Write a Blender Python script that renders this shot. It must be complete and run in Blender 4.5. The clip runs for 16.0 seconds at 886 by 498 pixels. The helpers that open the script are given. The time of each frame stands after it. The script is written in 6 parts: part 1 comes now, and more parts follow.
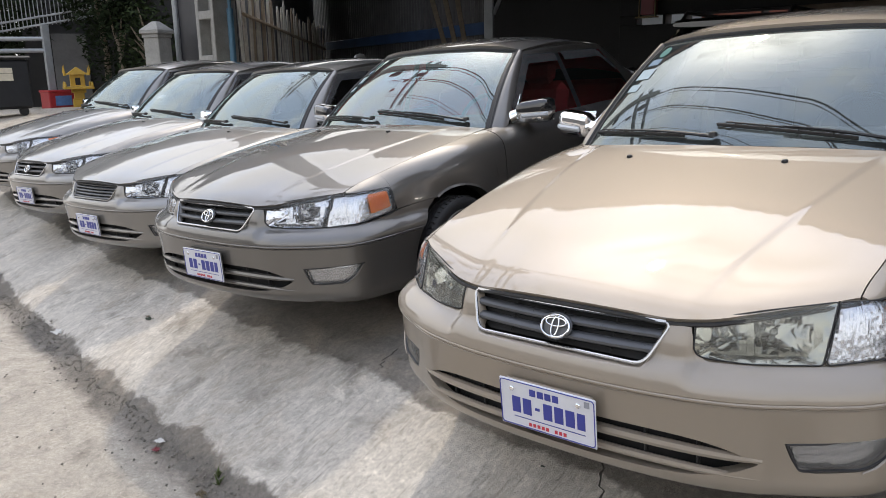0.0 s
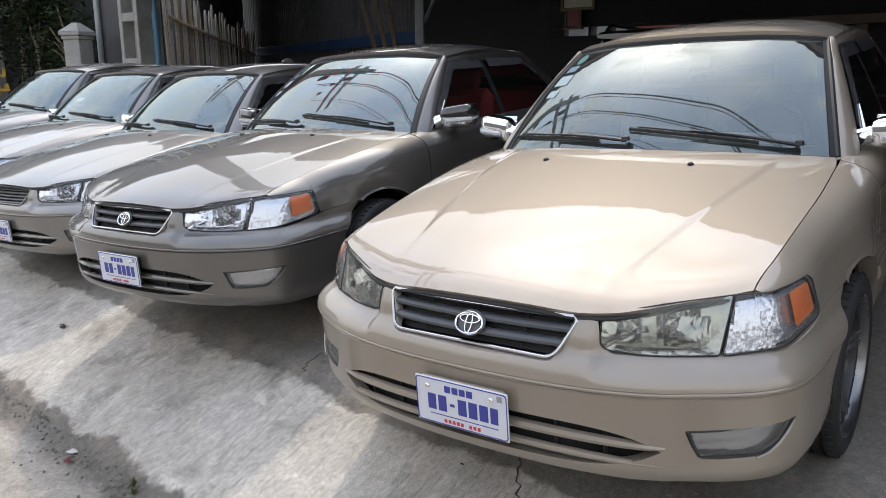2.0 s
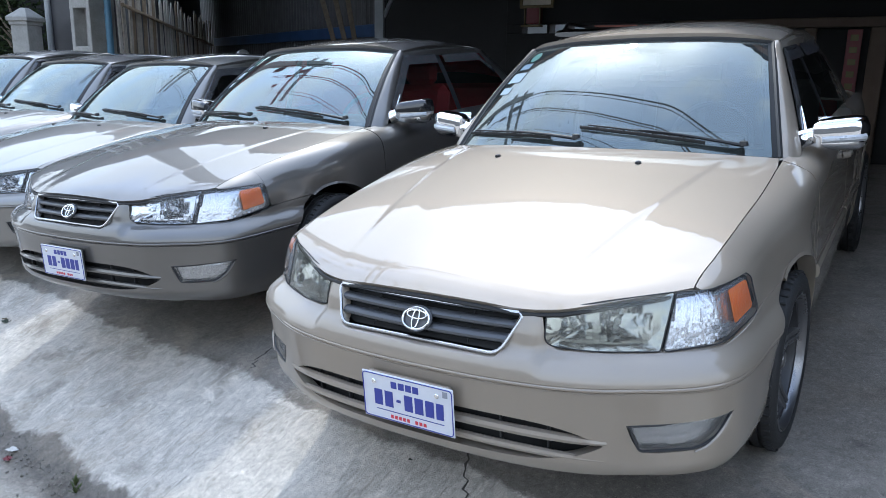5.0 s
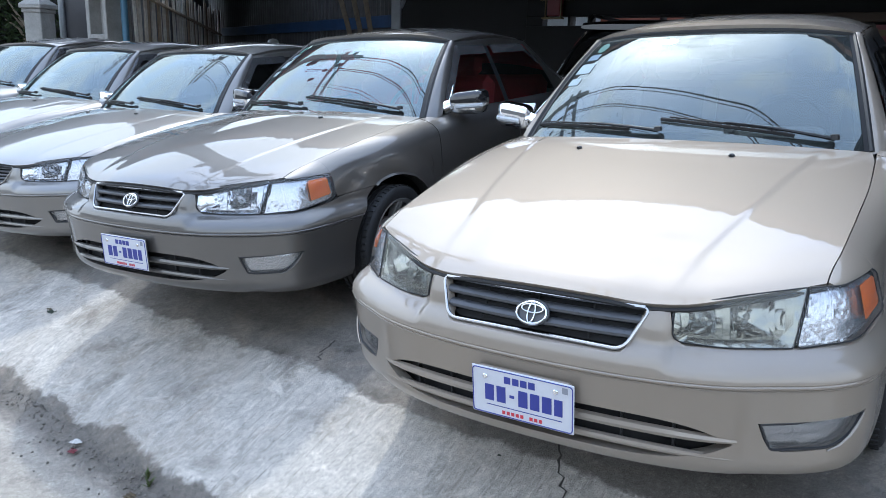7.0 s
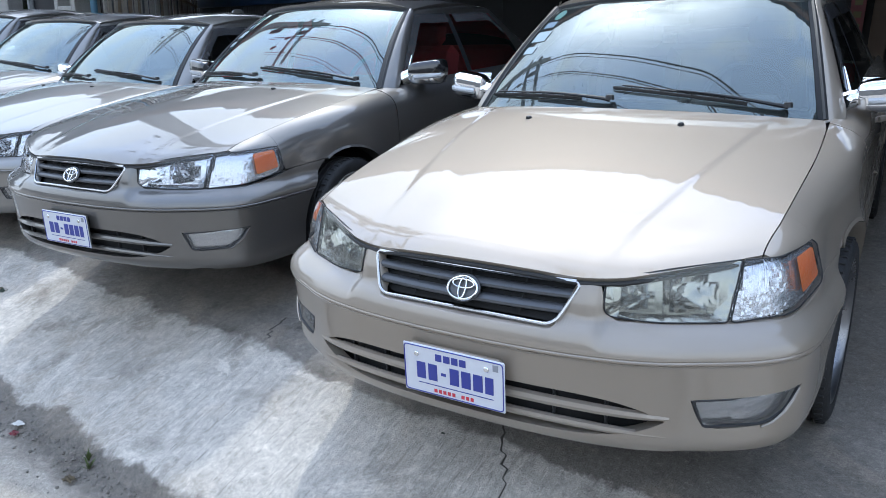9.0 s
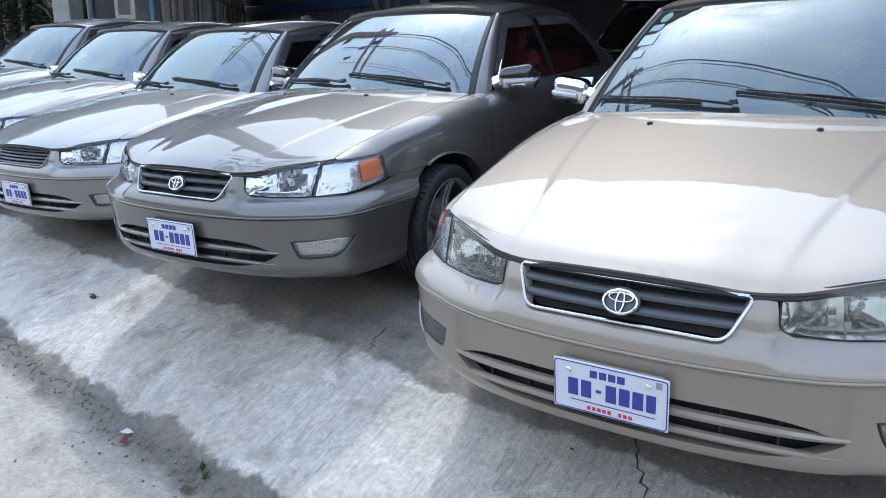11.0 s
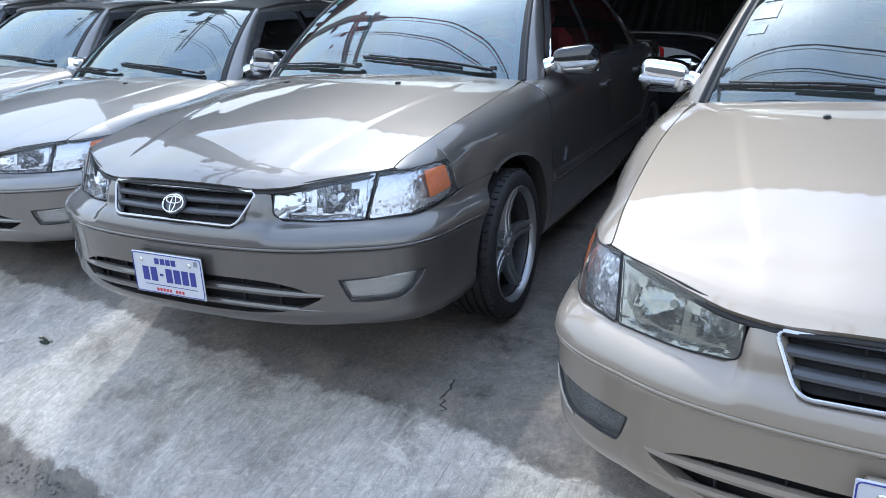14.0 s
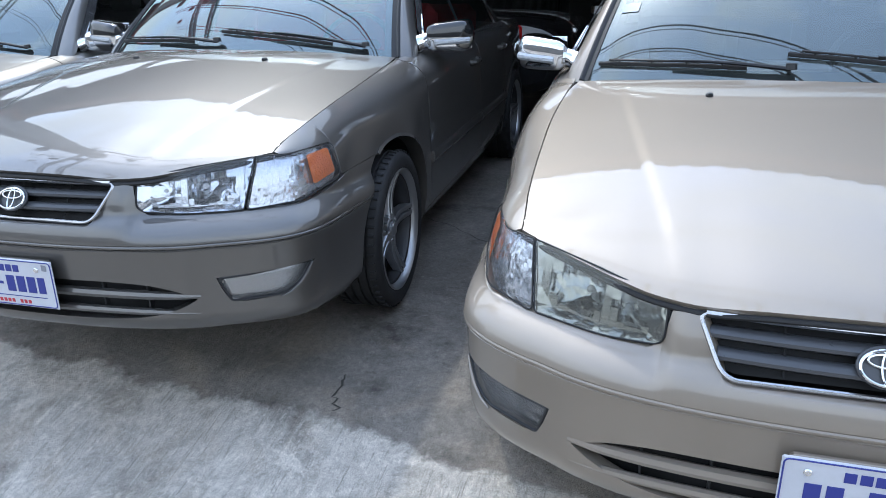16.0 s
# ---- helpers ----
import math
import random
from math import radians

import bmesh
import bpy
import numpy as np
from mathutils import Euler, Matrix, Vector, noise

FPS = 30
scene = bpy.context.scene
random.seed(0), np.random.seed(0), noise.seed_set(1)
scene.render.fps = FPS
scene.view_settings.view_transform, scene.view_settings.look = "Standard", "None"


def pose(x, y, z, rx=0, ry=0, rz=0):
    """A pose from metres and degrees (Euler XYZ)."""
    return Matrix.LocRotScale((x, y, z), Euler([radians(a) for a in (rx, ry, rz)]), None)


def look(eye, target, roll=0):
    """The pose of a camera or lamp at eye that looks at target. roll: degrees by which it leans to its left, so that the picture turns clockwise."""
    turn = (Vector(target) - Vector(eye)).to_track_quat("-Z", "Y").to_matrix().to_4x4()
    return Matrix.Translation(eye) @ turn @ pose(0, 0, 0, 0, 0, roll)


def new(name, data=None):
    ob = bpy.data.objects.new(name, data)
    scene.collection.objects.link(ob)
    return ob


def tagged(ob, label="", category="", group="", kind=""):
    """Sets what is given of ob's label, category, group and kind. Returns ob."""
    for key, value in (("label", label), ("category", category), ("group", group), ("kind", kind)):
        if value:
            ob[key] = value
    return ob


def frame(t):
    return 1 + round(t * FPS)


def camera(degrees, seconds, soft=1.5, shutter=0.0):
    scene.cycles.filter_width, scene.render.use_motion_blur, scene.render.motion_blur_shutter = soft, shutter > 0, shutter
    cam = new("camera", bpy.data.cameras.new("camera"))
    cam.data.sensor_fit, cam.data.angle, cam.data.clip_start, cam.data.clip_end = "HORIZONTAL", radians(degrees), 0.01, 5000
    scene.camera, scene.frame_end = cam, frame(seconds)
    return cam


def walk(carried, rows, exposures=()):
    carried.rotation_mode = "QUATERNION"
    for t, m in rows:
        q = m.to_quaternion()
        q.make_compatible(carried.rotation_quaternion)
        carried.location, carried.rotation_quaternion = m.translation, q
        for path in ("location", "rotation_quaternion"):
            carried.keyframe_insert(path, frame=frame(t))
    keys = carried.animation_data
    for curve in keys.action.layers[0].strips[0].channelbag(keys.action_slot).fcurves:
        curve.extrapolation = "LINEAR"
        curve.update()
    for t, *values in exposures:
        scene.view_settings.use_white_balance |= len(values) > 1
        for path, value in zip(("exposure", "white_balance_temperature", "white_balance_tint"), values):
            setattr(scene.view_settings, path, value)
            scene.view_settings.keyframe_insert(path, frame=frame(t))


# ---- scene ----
cam = camera(61.1, 16.0, soft=0.6)
# The lot falls a little towards the far end of the row
SITE = Matrix.Rotation(radians(-2.4), 4, Vector((-.67, .74, 0)))
PATH = [
    (0, (1.17, -1.756, 1.416), (-0.138, -0.316, 0.952), -3.4),
    (0.5, (1.181, -1.746, 1.411), (-0.109, -0.286, 0.956), -3.3),
    (1, (1.196, -1.738, 1.404), (-0.06, -0.249, 0.951), -3.1),
    (1.5, (1.216, -1.736, 1.396), (-0.005, -0.218, 0.944), -2.8),
    (2, (1.235, -1.741, 1.388), (0.058, -0.188, 0.938), -2.5),
    (2.5, (1.251, -1.731, 1.385), (0.124, -0.142, 0.933), -2.3),
    (3, (1.268, -1.723, 1.385), (0.19, -0.102, 0.925), -2.0),
    (3.2, (1.273, -1.719, 1.379), (0.211, -0.088, 0.917), -1.8),
    (5.3, (1.261, -1.718, 1.389), (0.161, -0.114, 0.925), -1.2),
    (5.5, (1.24, -1.725, 1.388), (0.128, -0.127, 0.929), -1.2),
    (6, (1.112, -1.789, 1.395), (-0.01, -0.197, 0.938), -1.1),
    (6.5, (1.006, -1.844, 1.395), (-0.101, -0.244, 0.93), -1.0),
    (7, (0.943, -1.872, 1.38), (-0.134, -0.258, 0.896), -0.8),
    (7.5, (0.94, -1.852, 1.368), (-0.114, -0.228, 0.866), -0.6),
    (8, (0.999, -1.761, 1.362), (-0.043, -0.134, 0.842), -0.5),
    (8.2, (1.04, -1.722, 1.351), (-0.002, -0.098, 0.825), -0.6),
    (10.3, (1.042, -1.709, 1.357), (-0.008, -0.103, 0.793), -1.7),
    (10.5, (0.949, -1.738, 1.349), (-0.124, -0.144, 0.795), -1.7),
    (11, (0.729, -1.84, 1.367), (-0.39, -0.272, 0.828), -1.7),
    (11.5, (0.555, -1.813, 1.362), (-0.604, -0.269, 0.841), -1.6),
    (12, (0.391, -1.695, 1.364), (-0.789, -0.163, 0.854), -1.5),
    (12.5, (0.258, -1.672, 1.348), (-0.916, -0.137, 0.83), -1.5),
    (13, (-0.001, -1.708, 1.363), (-1.134, -0.149, 0.829), -1.6),
    (13.5, (-0.142, -1.668, 1.343), (-1.208, -0.069, 0.788), -1.6),
    (14, (-0.22, -1.494, 1.331), (-1.167, 0.17, 0.753), -1.7),
    (14.5, (-0.251, -1.418, 1.324), (-1.036, 0.319, 0.718), -1.9),
    (15, (-0.298, -1.428, 1.324), (-0.917, 0.366, 0.695), -1.8),
    (15.5, (-0.342, -1.433, 1.324), (-0.821, 0.398, 0.678), -1.1),
    (16, (-0.394, -1.419, 1.32), (-0.976, 0.385, 0.681), -0.5),
]

EXPO = [(0.0, .03, 6700, 9), (3.2, .13, 6100, 8), (4.8, .26, 5550, 5), (10.0, .20, 5500, 5), (16.0, .17, 5480, 5)]
walk(cam, [(t, SITE @ look(eye, target, roll)) for t, eye, target, roll in PATH], EXPO)

# ---------------------------------------------------------------- sky and sun
SUN = Vector((-.362, .498, .788)).normalized()
world = bpy.data.worlds.new("sky")
scene.world = world
world.use_nodes = True
wn, wl = world.node_tree.nodes, world.node_tree.links
bg = wn["Background"]
sky = wn.new("ShaderNodeTexSky")
sky.sky_type, sky.sun_disc = "NISHITA", False
sky.sun_elevation, sky.sun_rotation = math.asin(SUN.z), math.atan2(SUN.x, SUN.y)
sky.dust_density, sky.ozone_density = 1.4, 2.5
co = wn.new("ShaderNodeTexCoord")
mp = wn.new("ShaderNodeMapping")
mp.inputs["Scale"].default_value = (1.0, 1.0, 2.2)
nz = wn.new("ShaderNodeTexNoise")
nz.inputs["Scale"].default_value, nz.inputs["Detail"].default_value, nz.inputs["Roughness"].default_value = 2.6, 9, .58
nz.inputs["Distortion"].default_value = .5
rp = wn.new("ShaderNodeValToRGB")
rp.color_ramp.elements[0].position, rp.color_ramp.elements[1].position = .38, .66
rp.color_ramp.elements[0].color = (.30, .30, .30, 1)
mx = wn.new("ShaderNodeMix")
mx.data_type = "RGBA"
mx.inputs["B"].default_value = (6.2, 6.2, 6.3, 1)
wl.new(co.outputs["Generated"], mp.inputs["Vector"])
wl.new(mp.outputs["Vector"], nz.inputs["Vector"])
# the cloud layer closes up towards the horizon
sz = wn.new("ShaderNodeSeparateXYZ")
wl.new(co.outputs["Generated"], sz.inputs["Vector"])
lo = wn.new("ShaderNodeMath")
lo.operation = "MULTIPLY_ADD"
lo.inputs[1].default_value, lo.inputs[2].default_value = -.46, .30
wl.new(sz.outputs["Z"], lo.inputs[0])
ad = wn.new("ShaderNodeMath")
ad.operation = "ADD"
wl.new(lo.outputs["Value"], ad.inputs[0])
wl.new(nz.outputs["Fac"], ad.inputs[1])
wl.new(ad.outputs["Value"], rp.inputs["Fac"])
wl.new(rp.outputs["Color"], mx.inputs["Factor"])
cl = wn.new("ShaderNodeVectorMath")
cl.operation = "SCALE"
cl.inputs["Scale"].default_value = 1.5
wl.new(sky.outputs["Color"], cl.inputs[0])
wl.new(cl.outputs["Vector"], mx.inputs["A"])
# hazy and brighter towards the horizon
hz = wn.new("ShaderNodeMapRange")
hz.inputs["From Min"].default_value, hz.inputs["From Max"].default_value = 0.0, 1.0
hz.inputs["To Min"].default_value, hz.inputs["To Max"].default_value = 1.10, 1.50
sc = wn.new("ShaderNodeVectorMath")
sc.operation = "SCALE"
wl.new(sz.outputs["Z"], hz.inputs["Value"])
wl.new(mx.outputs["Result"], sc.inputs[0])
wl.new(hz.outputs["Result"], sc.inputs["Scale"])
wl.new(sc.outputs["Vector"], bg.inputs["Color"])
bg.inputs["Strength"].default_value = .215
sun = new("sun", bpy.data.lights.new("sun", "SUN"))
sun.data.energy, sun.data.angle, sun.data.color = 1.7, radians(2.2), (1, .90, .76)
sun.matrix_world = look(SUN * 50, (0, 0, 0))


# ---------------------------------------------------------------- materials
MAT = {}


def material(name, base, rough=.5, metal=0.0, vary=0.0, scale=8.0, bump=0.0, bump_scale=60.0, rough_vary=0.0, dark=None, spec=.5, **extra):
    """A principled material with large stains and fine grain."""
    m = bpy.data.materials.new(name)
    m.use_nodes = True
    n, l = m.node_tree.nodes, m.node_tree.links
    b = n["Principled BSDF"]
    b.inputs["Base Color"].default_value = (*base, 1)
    b.inputs["Roughness"].default_value, b.inputs["Metallic"].default_value = rough, metal
    b.inputs["Specular IOR Level"].default_value = spec
    for key, value in extra.items():
        b.inputs[key.replace("_", " ")].default_value = value
    tc = n.new("ShaderNodeTexCoord")
    if vary or rough_vary:
        a = n.new("ShaderNodeTexNoise")
        a.inputs["Scale"].default_value, a.inputs["Detail"].default_value, a.inputs["Roughness"].default_value = scale, 8, .6
        l.new(tc.outputs["Object"], a.inputs["Vector"])
        g = n.new("ShaderNodeTexNoise")
        g.inputs["Scale"].default_value, g.inputs["Detail"].default_value = scale * 9, 4
        l.new(tc.outputs["Object"], g.inputs["Vector"])
        s = n.new("ShaderNodeMath")
        s.operation = "MULTIPLY_ADD"
        s.inputs[1].default_value = .35
        l.new(g.outputs["Fac"], s.inputs[0])
        l.new(a.outputs["Fac"], s.inputs[2])
        r = n.new("ShaderNodeMapRange")
        r.inputs["From Min"].default_value, r.inputs["From Max"].default_value = .42, .95
        l.new(s.outputs["Value"], r.inputs["Value"])
        if vary:
            c = n.new("ShaderNodeMix")
            c.data_type = "RGBA"
            d = dark or tuple(k * (1 - vary) for k in base)
            c.inputs["A"].default_value = (*d, 1)
            c.inputs["B"].default_value = (*[min(1, k * (1 + vary * .5)) for k in base], 1)
            l.new(r.outputs["Result"], c.inputs["Factor"])
            l.new(c.outputs["Result"], b.inputs["Base Color"])
        if rough_vary:
            q = n.new("ShaderNodeMapRange")
            q.inputs["To Min"].default_value, q.inputs["To Max"].default_value = max(0, rough - rough_vary), min(1, rough + rough_vary)
            l.new(r.outputs["Result"], q.inputs["Value"])
            l.new(q.outputs["Result"], b.inputs["Roughness"])
    if bump:
        k = n.new("ShaderNodeTexNoise")
        k.inputs["Scale"].default_value, k.inputs["Detail"].default_value = bump_scale, 6
        l.new(tc.outputs["Object"], k.inputs["Vector"])
        p = n.new("ShaderNodeBump")
        p.inputs["Strength"].default_value, p.inputs["Distance"].default_value = bump, .01
        l.new(k.outputs["Fac"], p.inputs["Height"])
        l.new(p.outputs["Normal"], b.inputs["Normal"])
    MAT[name] = m
    return m


def car_paint(name, base, metal=.55, flake=.23):
    """Metallic lacquer: flakes under a clear coat, with a little dust."""
    m = material(name, base, flake, metal, vary=.03, scale=1.1, rough_vary=.015, spec=.2, Coat_Weight=1.0, Coat_Roughness=.03, Coat_IOR=1.57)
    n, l = m.node_tree.nodes, m.node_tree.links
    b = n["Principled BSDF"]
    tc = n.new("ShaderNodeTexCoord")
    v = n.new("ShaderNodeTexNoise")
    v.inputs["Scale"].default_value = 900
    l.new(tc.outputs["Object"], v.inputs["Vector"])
    p = n.new("ShaderNodeBump")
    p.inputs["Strength"].default_value, p.inputs["Distance"].default_value = .06, .001
    l.new(v.outputs["Fac"], p.inputs["Height"])
    l.new(p.outputs["Normal"], b.inputs["Normal"])
    d = n.new("ShaderNodeTexNoise")
    d.inputs["Scale"].default_value, d.inputs["Detail"].default_value = 14, 8
    l.new(tc.outputs["Object"], d.inputs["Vector"])
    q = n.new("ShaderNodeMapRange")
    q.inputs["From Min"].default_value, q.inputs["From Max"].default_value = .45, .8
    q.inputs["To Min"].default_value, q.inputs["To Max"].default_value = .012, .035
    l.new(d.outputs["Fac"], q.inputs["Value"])
    l.new(q.outputs["Result"], b.inputs["Coat Roughness"])
    return m


def glass(name, tint, gloss=1.5, rough=0.0, haze=0.0, haze_col=(.5, .5, .47), sheen=(1, 1, 1)):
    """Thin pane: clear through, mirror-like by angle, with a film of dust."""
    m = bpy.data.materials.new(name)
    m.use_nodes = True
    n, l = m.node_tree.nodes, m.node_tree.links
    n.remove(n["Principled BSDF"])
    t = n.new("ShaderNodeBsdfTransparent")
    t.inputs["Color"].default_value = (*tint, 1)
    g = n.new("ShaderNodeBsdfGlossy")
    g.inputs["Roughness"].default_value = rough
    g.inputs["Color"].default_value = (*sheen, 1)
    f = n.new("ShaderNodeFresnel")
    f.inputs["IOR"].default_value = gloss
    x = n.new("ShaderNodeMixShader")
    d = n.new("ShaderNodeBsdfDiffuse")
    d.inputs["Color"].default_value = (*haze_col, 1)
    h = n.new("ShaderNodeMixShader")
    tc = n.new("ShaderNodeTexCoord")
    k = n.new("ShaderNodeTexNoise")
    k.inputs["Scale"].default_value, k.inputs["Detail"].default_value = 9, 8
    l.new(tc.outputs["Object"], k.inputs["Vector"])
    r = n.new("ShaderNodeMapRange")
    r.inputs["From Min"].default_value, r.inputs["From Max"].default_value = .3, .8
    r.inputs["To Min"].default_value, r.inputs["To Max"].default_value = haze * .6, haze * 1.5
    l.new(k.outputs["Fac"], r.inputs["Value"])
    l.new(r.outputs["Result"], h.inputs["Fac"])
    l.new(t.outputs["BSDF"], h.inputs[1])
    l.new(d.outputs["BSDF"], h.inputs[2])
    l.new(f.outputs["Fac"], x.inputs["Fac"])
    l.new(h.outputs["Shader"], x.inputs[1])
    l.new(g.outputs["BSDF"], x.inputs[2])
    l.new(x.outputs["Shader"], n["Material Output"].inputs["Surface"])
    MAT[name] = m
    return m


def faceted(name, base, rough, scale, depth):
    """Bright reflector pressed into many small flat facets."""
    m = material(name, base, rough, 1.0)
    n, l = m.node_tree.nodes, m.node_tree.links
    tc, v, p = n.new("ShaderNodeTexCoord"), n.new("ShaderNodeTexVoronoi"), n.new("ShaderNodeBump")
    v.distance = "CHEBYCHEV"
    v.inputs["Scale"].default_value, v.inputs["Randomness"].default_value = scale, .8
    p.inputs["Strength"].default_value, p.inputs["Distance"].default_value = 1.0, depth
    l.new(tc.outputs["Object"], v.inputs["Vector"])
    l.new(v.outputs["Distance"], p.inputs["Height"])
    l.new(p.outputs["Normal"], n["Principled BSDF"].inputs["Normal"])
    return m


PAINT_GOLD = car_paint("paint_champagne", (.325, .282, .232), .70, .62)
PAINT_GREY = car_paint("paint_grey_beige", (.148, .140, .131), .78, .46)
PAINT_SILVER = car_paint("paint_light_grey", (.235, .225, .210), .7, .42)
material("black_plastic", (.018, .018, .02), .45, bump=.15, bump_scale=300)
material("gloss_black", (.012, .012, .013), .12, Coat_Weight=1.0)
material("wiper_black", (.012, .012, .013), .4)
material("gap_black", (.006, .006, .007), .7)
material("rubber", (.014, .014, .015), .55)
material("tyre", (.013, .013, .014), .7, vary=.3, scale=20, bump=.2, bump_scale=150)
material("chrome", (.80, .81, .83), .05, 1.0, rough_vary=.03, scale=20)
material("trim_chrome", (.50, .50, .51), .20, 1.0, vary=.05, scale=20)
material("mirror", (.9, .9, .92), .01, 1.0)
material("grille_grey", (.075, .077, .083), .33, .2, rough_vary=.08, scale=30)
material("alloy_silver", (.36, .365, .375), .34, .85, rough_vary=.08, scale=12)
material("alloy_dark", (.22, .22, .23), .3, .9, rough_vary=.08, scale=12)
material("steel", (.32, .3, .29), .4, .9)
material("dish", (.84, .86, .88), .07, 1.0, rough_vary=.03, scale=40)
material("reflector", (.72, .74, .77), .24, .85, rough_vary=.04, scale=40)
faceted("lamp_inner", (.70, .72, .76), .13, 28, .0045)
material("barrel", (.05, .05, .053), .45, .6, rough_vary=.1, scale=12)
material("fog_inner", (.46, .46, .46), .22, .8, bump=.3, bump_scale=60)
material("caliper_red", (.32, .02, .02), .4)
material("bulb", (.75, .77, .8), .1, .2)
material("indicator", (.55, .57, .6), .15, .5, bump=.8, bump_scale=120)
material("amber", (.80, .19, .008), .3, 0, bump=.6, bump_scale=110)
material("tail_red", (.4, .02, .02), .2)
material("plate_white", (.60, .61, .66), .35, vary=.06, scale=15)
material("plate_blue", (.035, .045, .26), .4)
material("plate_red", (.5, .03, .05), .4)
material("plate_grey", (.25, .26, .3), .5)
material("dash_grey", (.12, .115, .105), .7, bump=.2, bump_scale=200)
material("dash_tan", (.30, .28, .25), .7, bump=.2, bump_scale=200)
material("seat_grey", (.16, .15, .14), .85, bump=.3, bump_scale=250)
material("seat_red", (.45, .03, .035), .7, bump=.3, bump_scale=250)
material("sticker_green", (.03, .14, .12), .4)
material("sticker_blue", (.13, .20, .27), .4)
material("sticker_white", (.30, .38, .41), .4)
glass("windscreen", (.66, .72, .71), 2.7, 0, .06, (.50, .57, .60), (.90, 1.0, .965))
glass("windscreen_bare", (.70, .76, .75), 2.25, 0, .06, (.50, .57, .60), (.92, 1.0, .955))
glass("side_glass", (.66, .67, .68), 1.5, 0, .01)
glass("smoke", (.16, .16, .17), 1.6, .04, .22, (.24, .24, .25))
glass("lamp_glass", (.93, .94, .96), 1.45, 0, .05, (.7, .71, .73))
glass("lamp_glass_hazy", (.74, .74, .68), 1.45, 0.03, .20, (.36, .35, .30))

# ---------------------------------------------------------------- mesh tools
def smooth_fn(pts, level=False):
    """Monotone cubic through (x, y) pairs; level starts it flat."""
    xs = np.array([p[0] for p in pts], float)
    ys = np.array([p[1] for p in pts], float)
    h = np.diff(xs)
    m = np.diff(ys) / h
    d = np.zeros(len(xs))
    for i in range(1, len(xs) - 1):
        if m[i - 1] * m[i] > 0:
            w1, w2 = 2 * h[i] + h[i - 1], h[i] + 2 * h[i - 1]
            d[i] = (w1 + w2) / (w1 / m[i - 1] + w2 / m[i])
    d[0], d[-1] = 0 if level else m[0], m[-1]

    def f(x):
        x = np.clip(np.asarray(x, float), xs[0], xs[-1])
        i = np.clip(np.searchsorted(xs, x) - 1, 0, len(h) - 1)
        u = (x - xs[i]) / h[i]
        return ((1 + 2 * u) * (1 - u) ** 2 * ys[i] + u * (1 - u) ** 2 * h[i] * d[i]
                + u * u * (3 - 2 * u) * ys[i + 1] + u * u * (u - 1) * h[i] * d[i + 1])
    return f


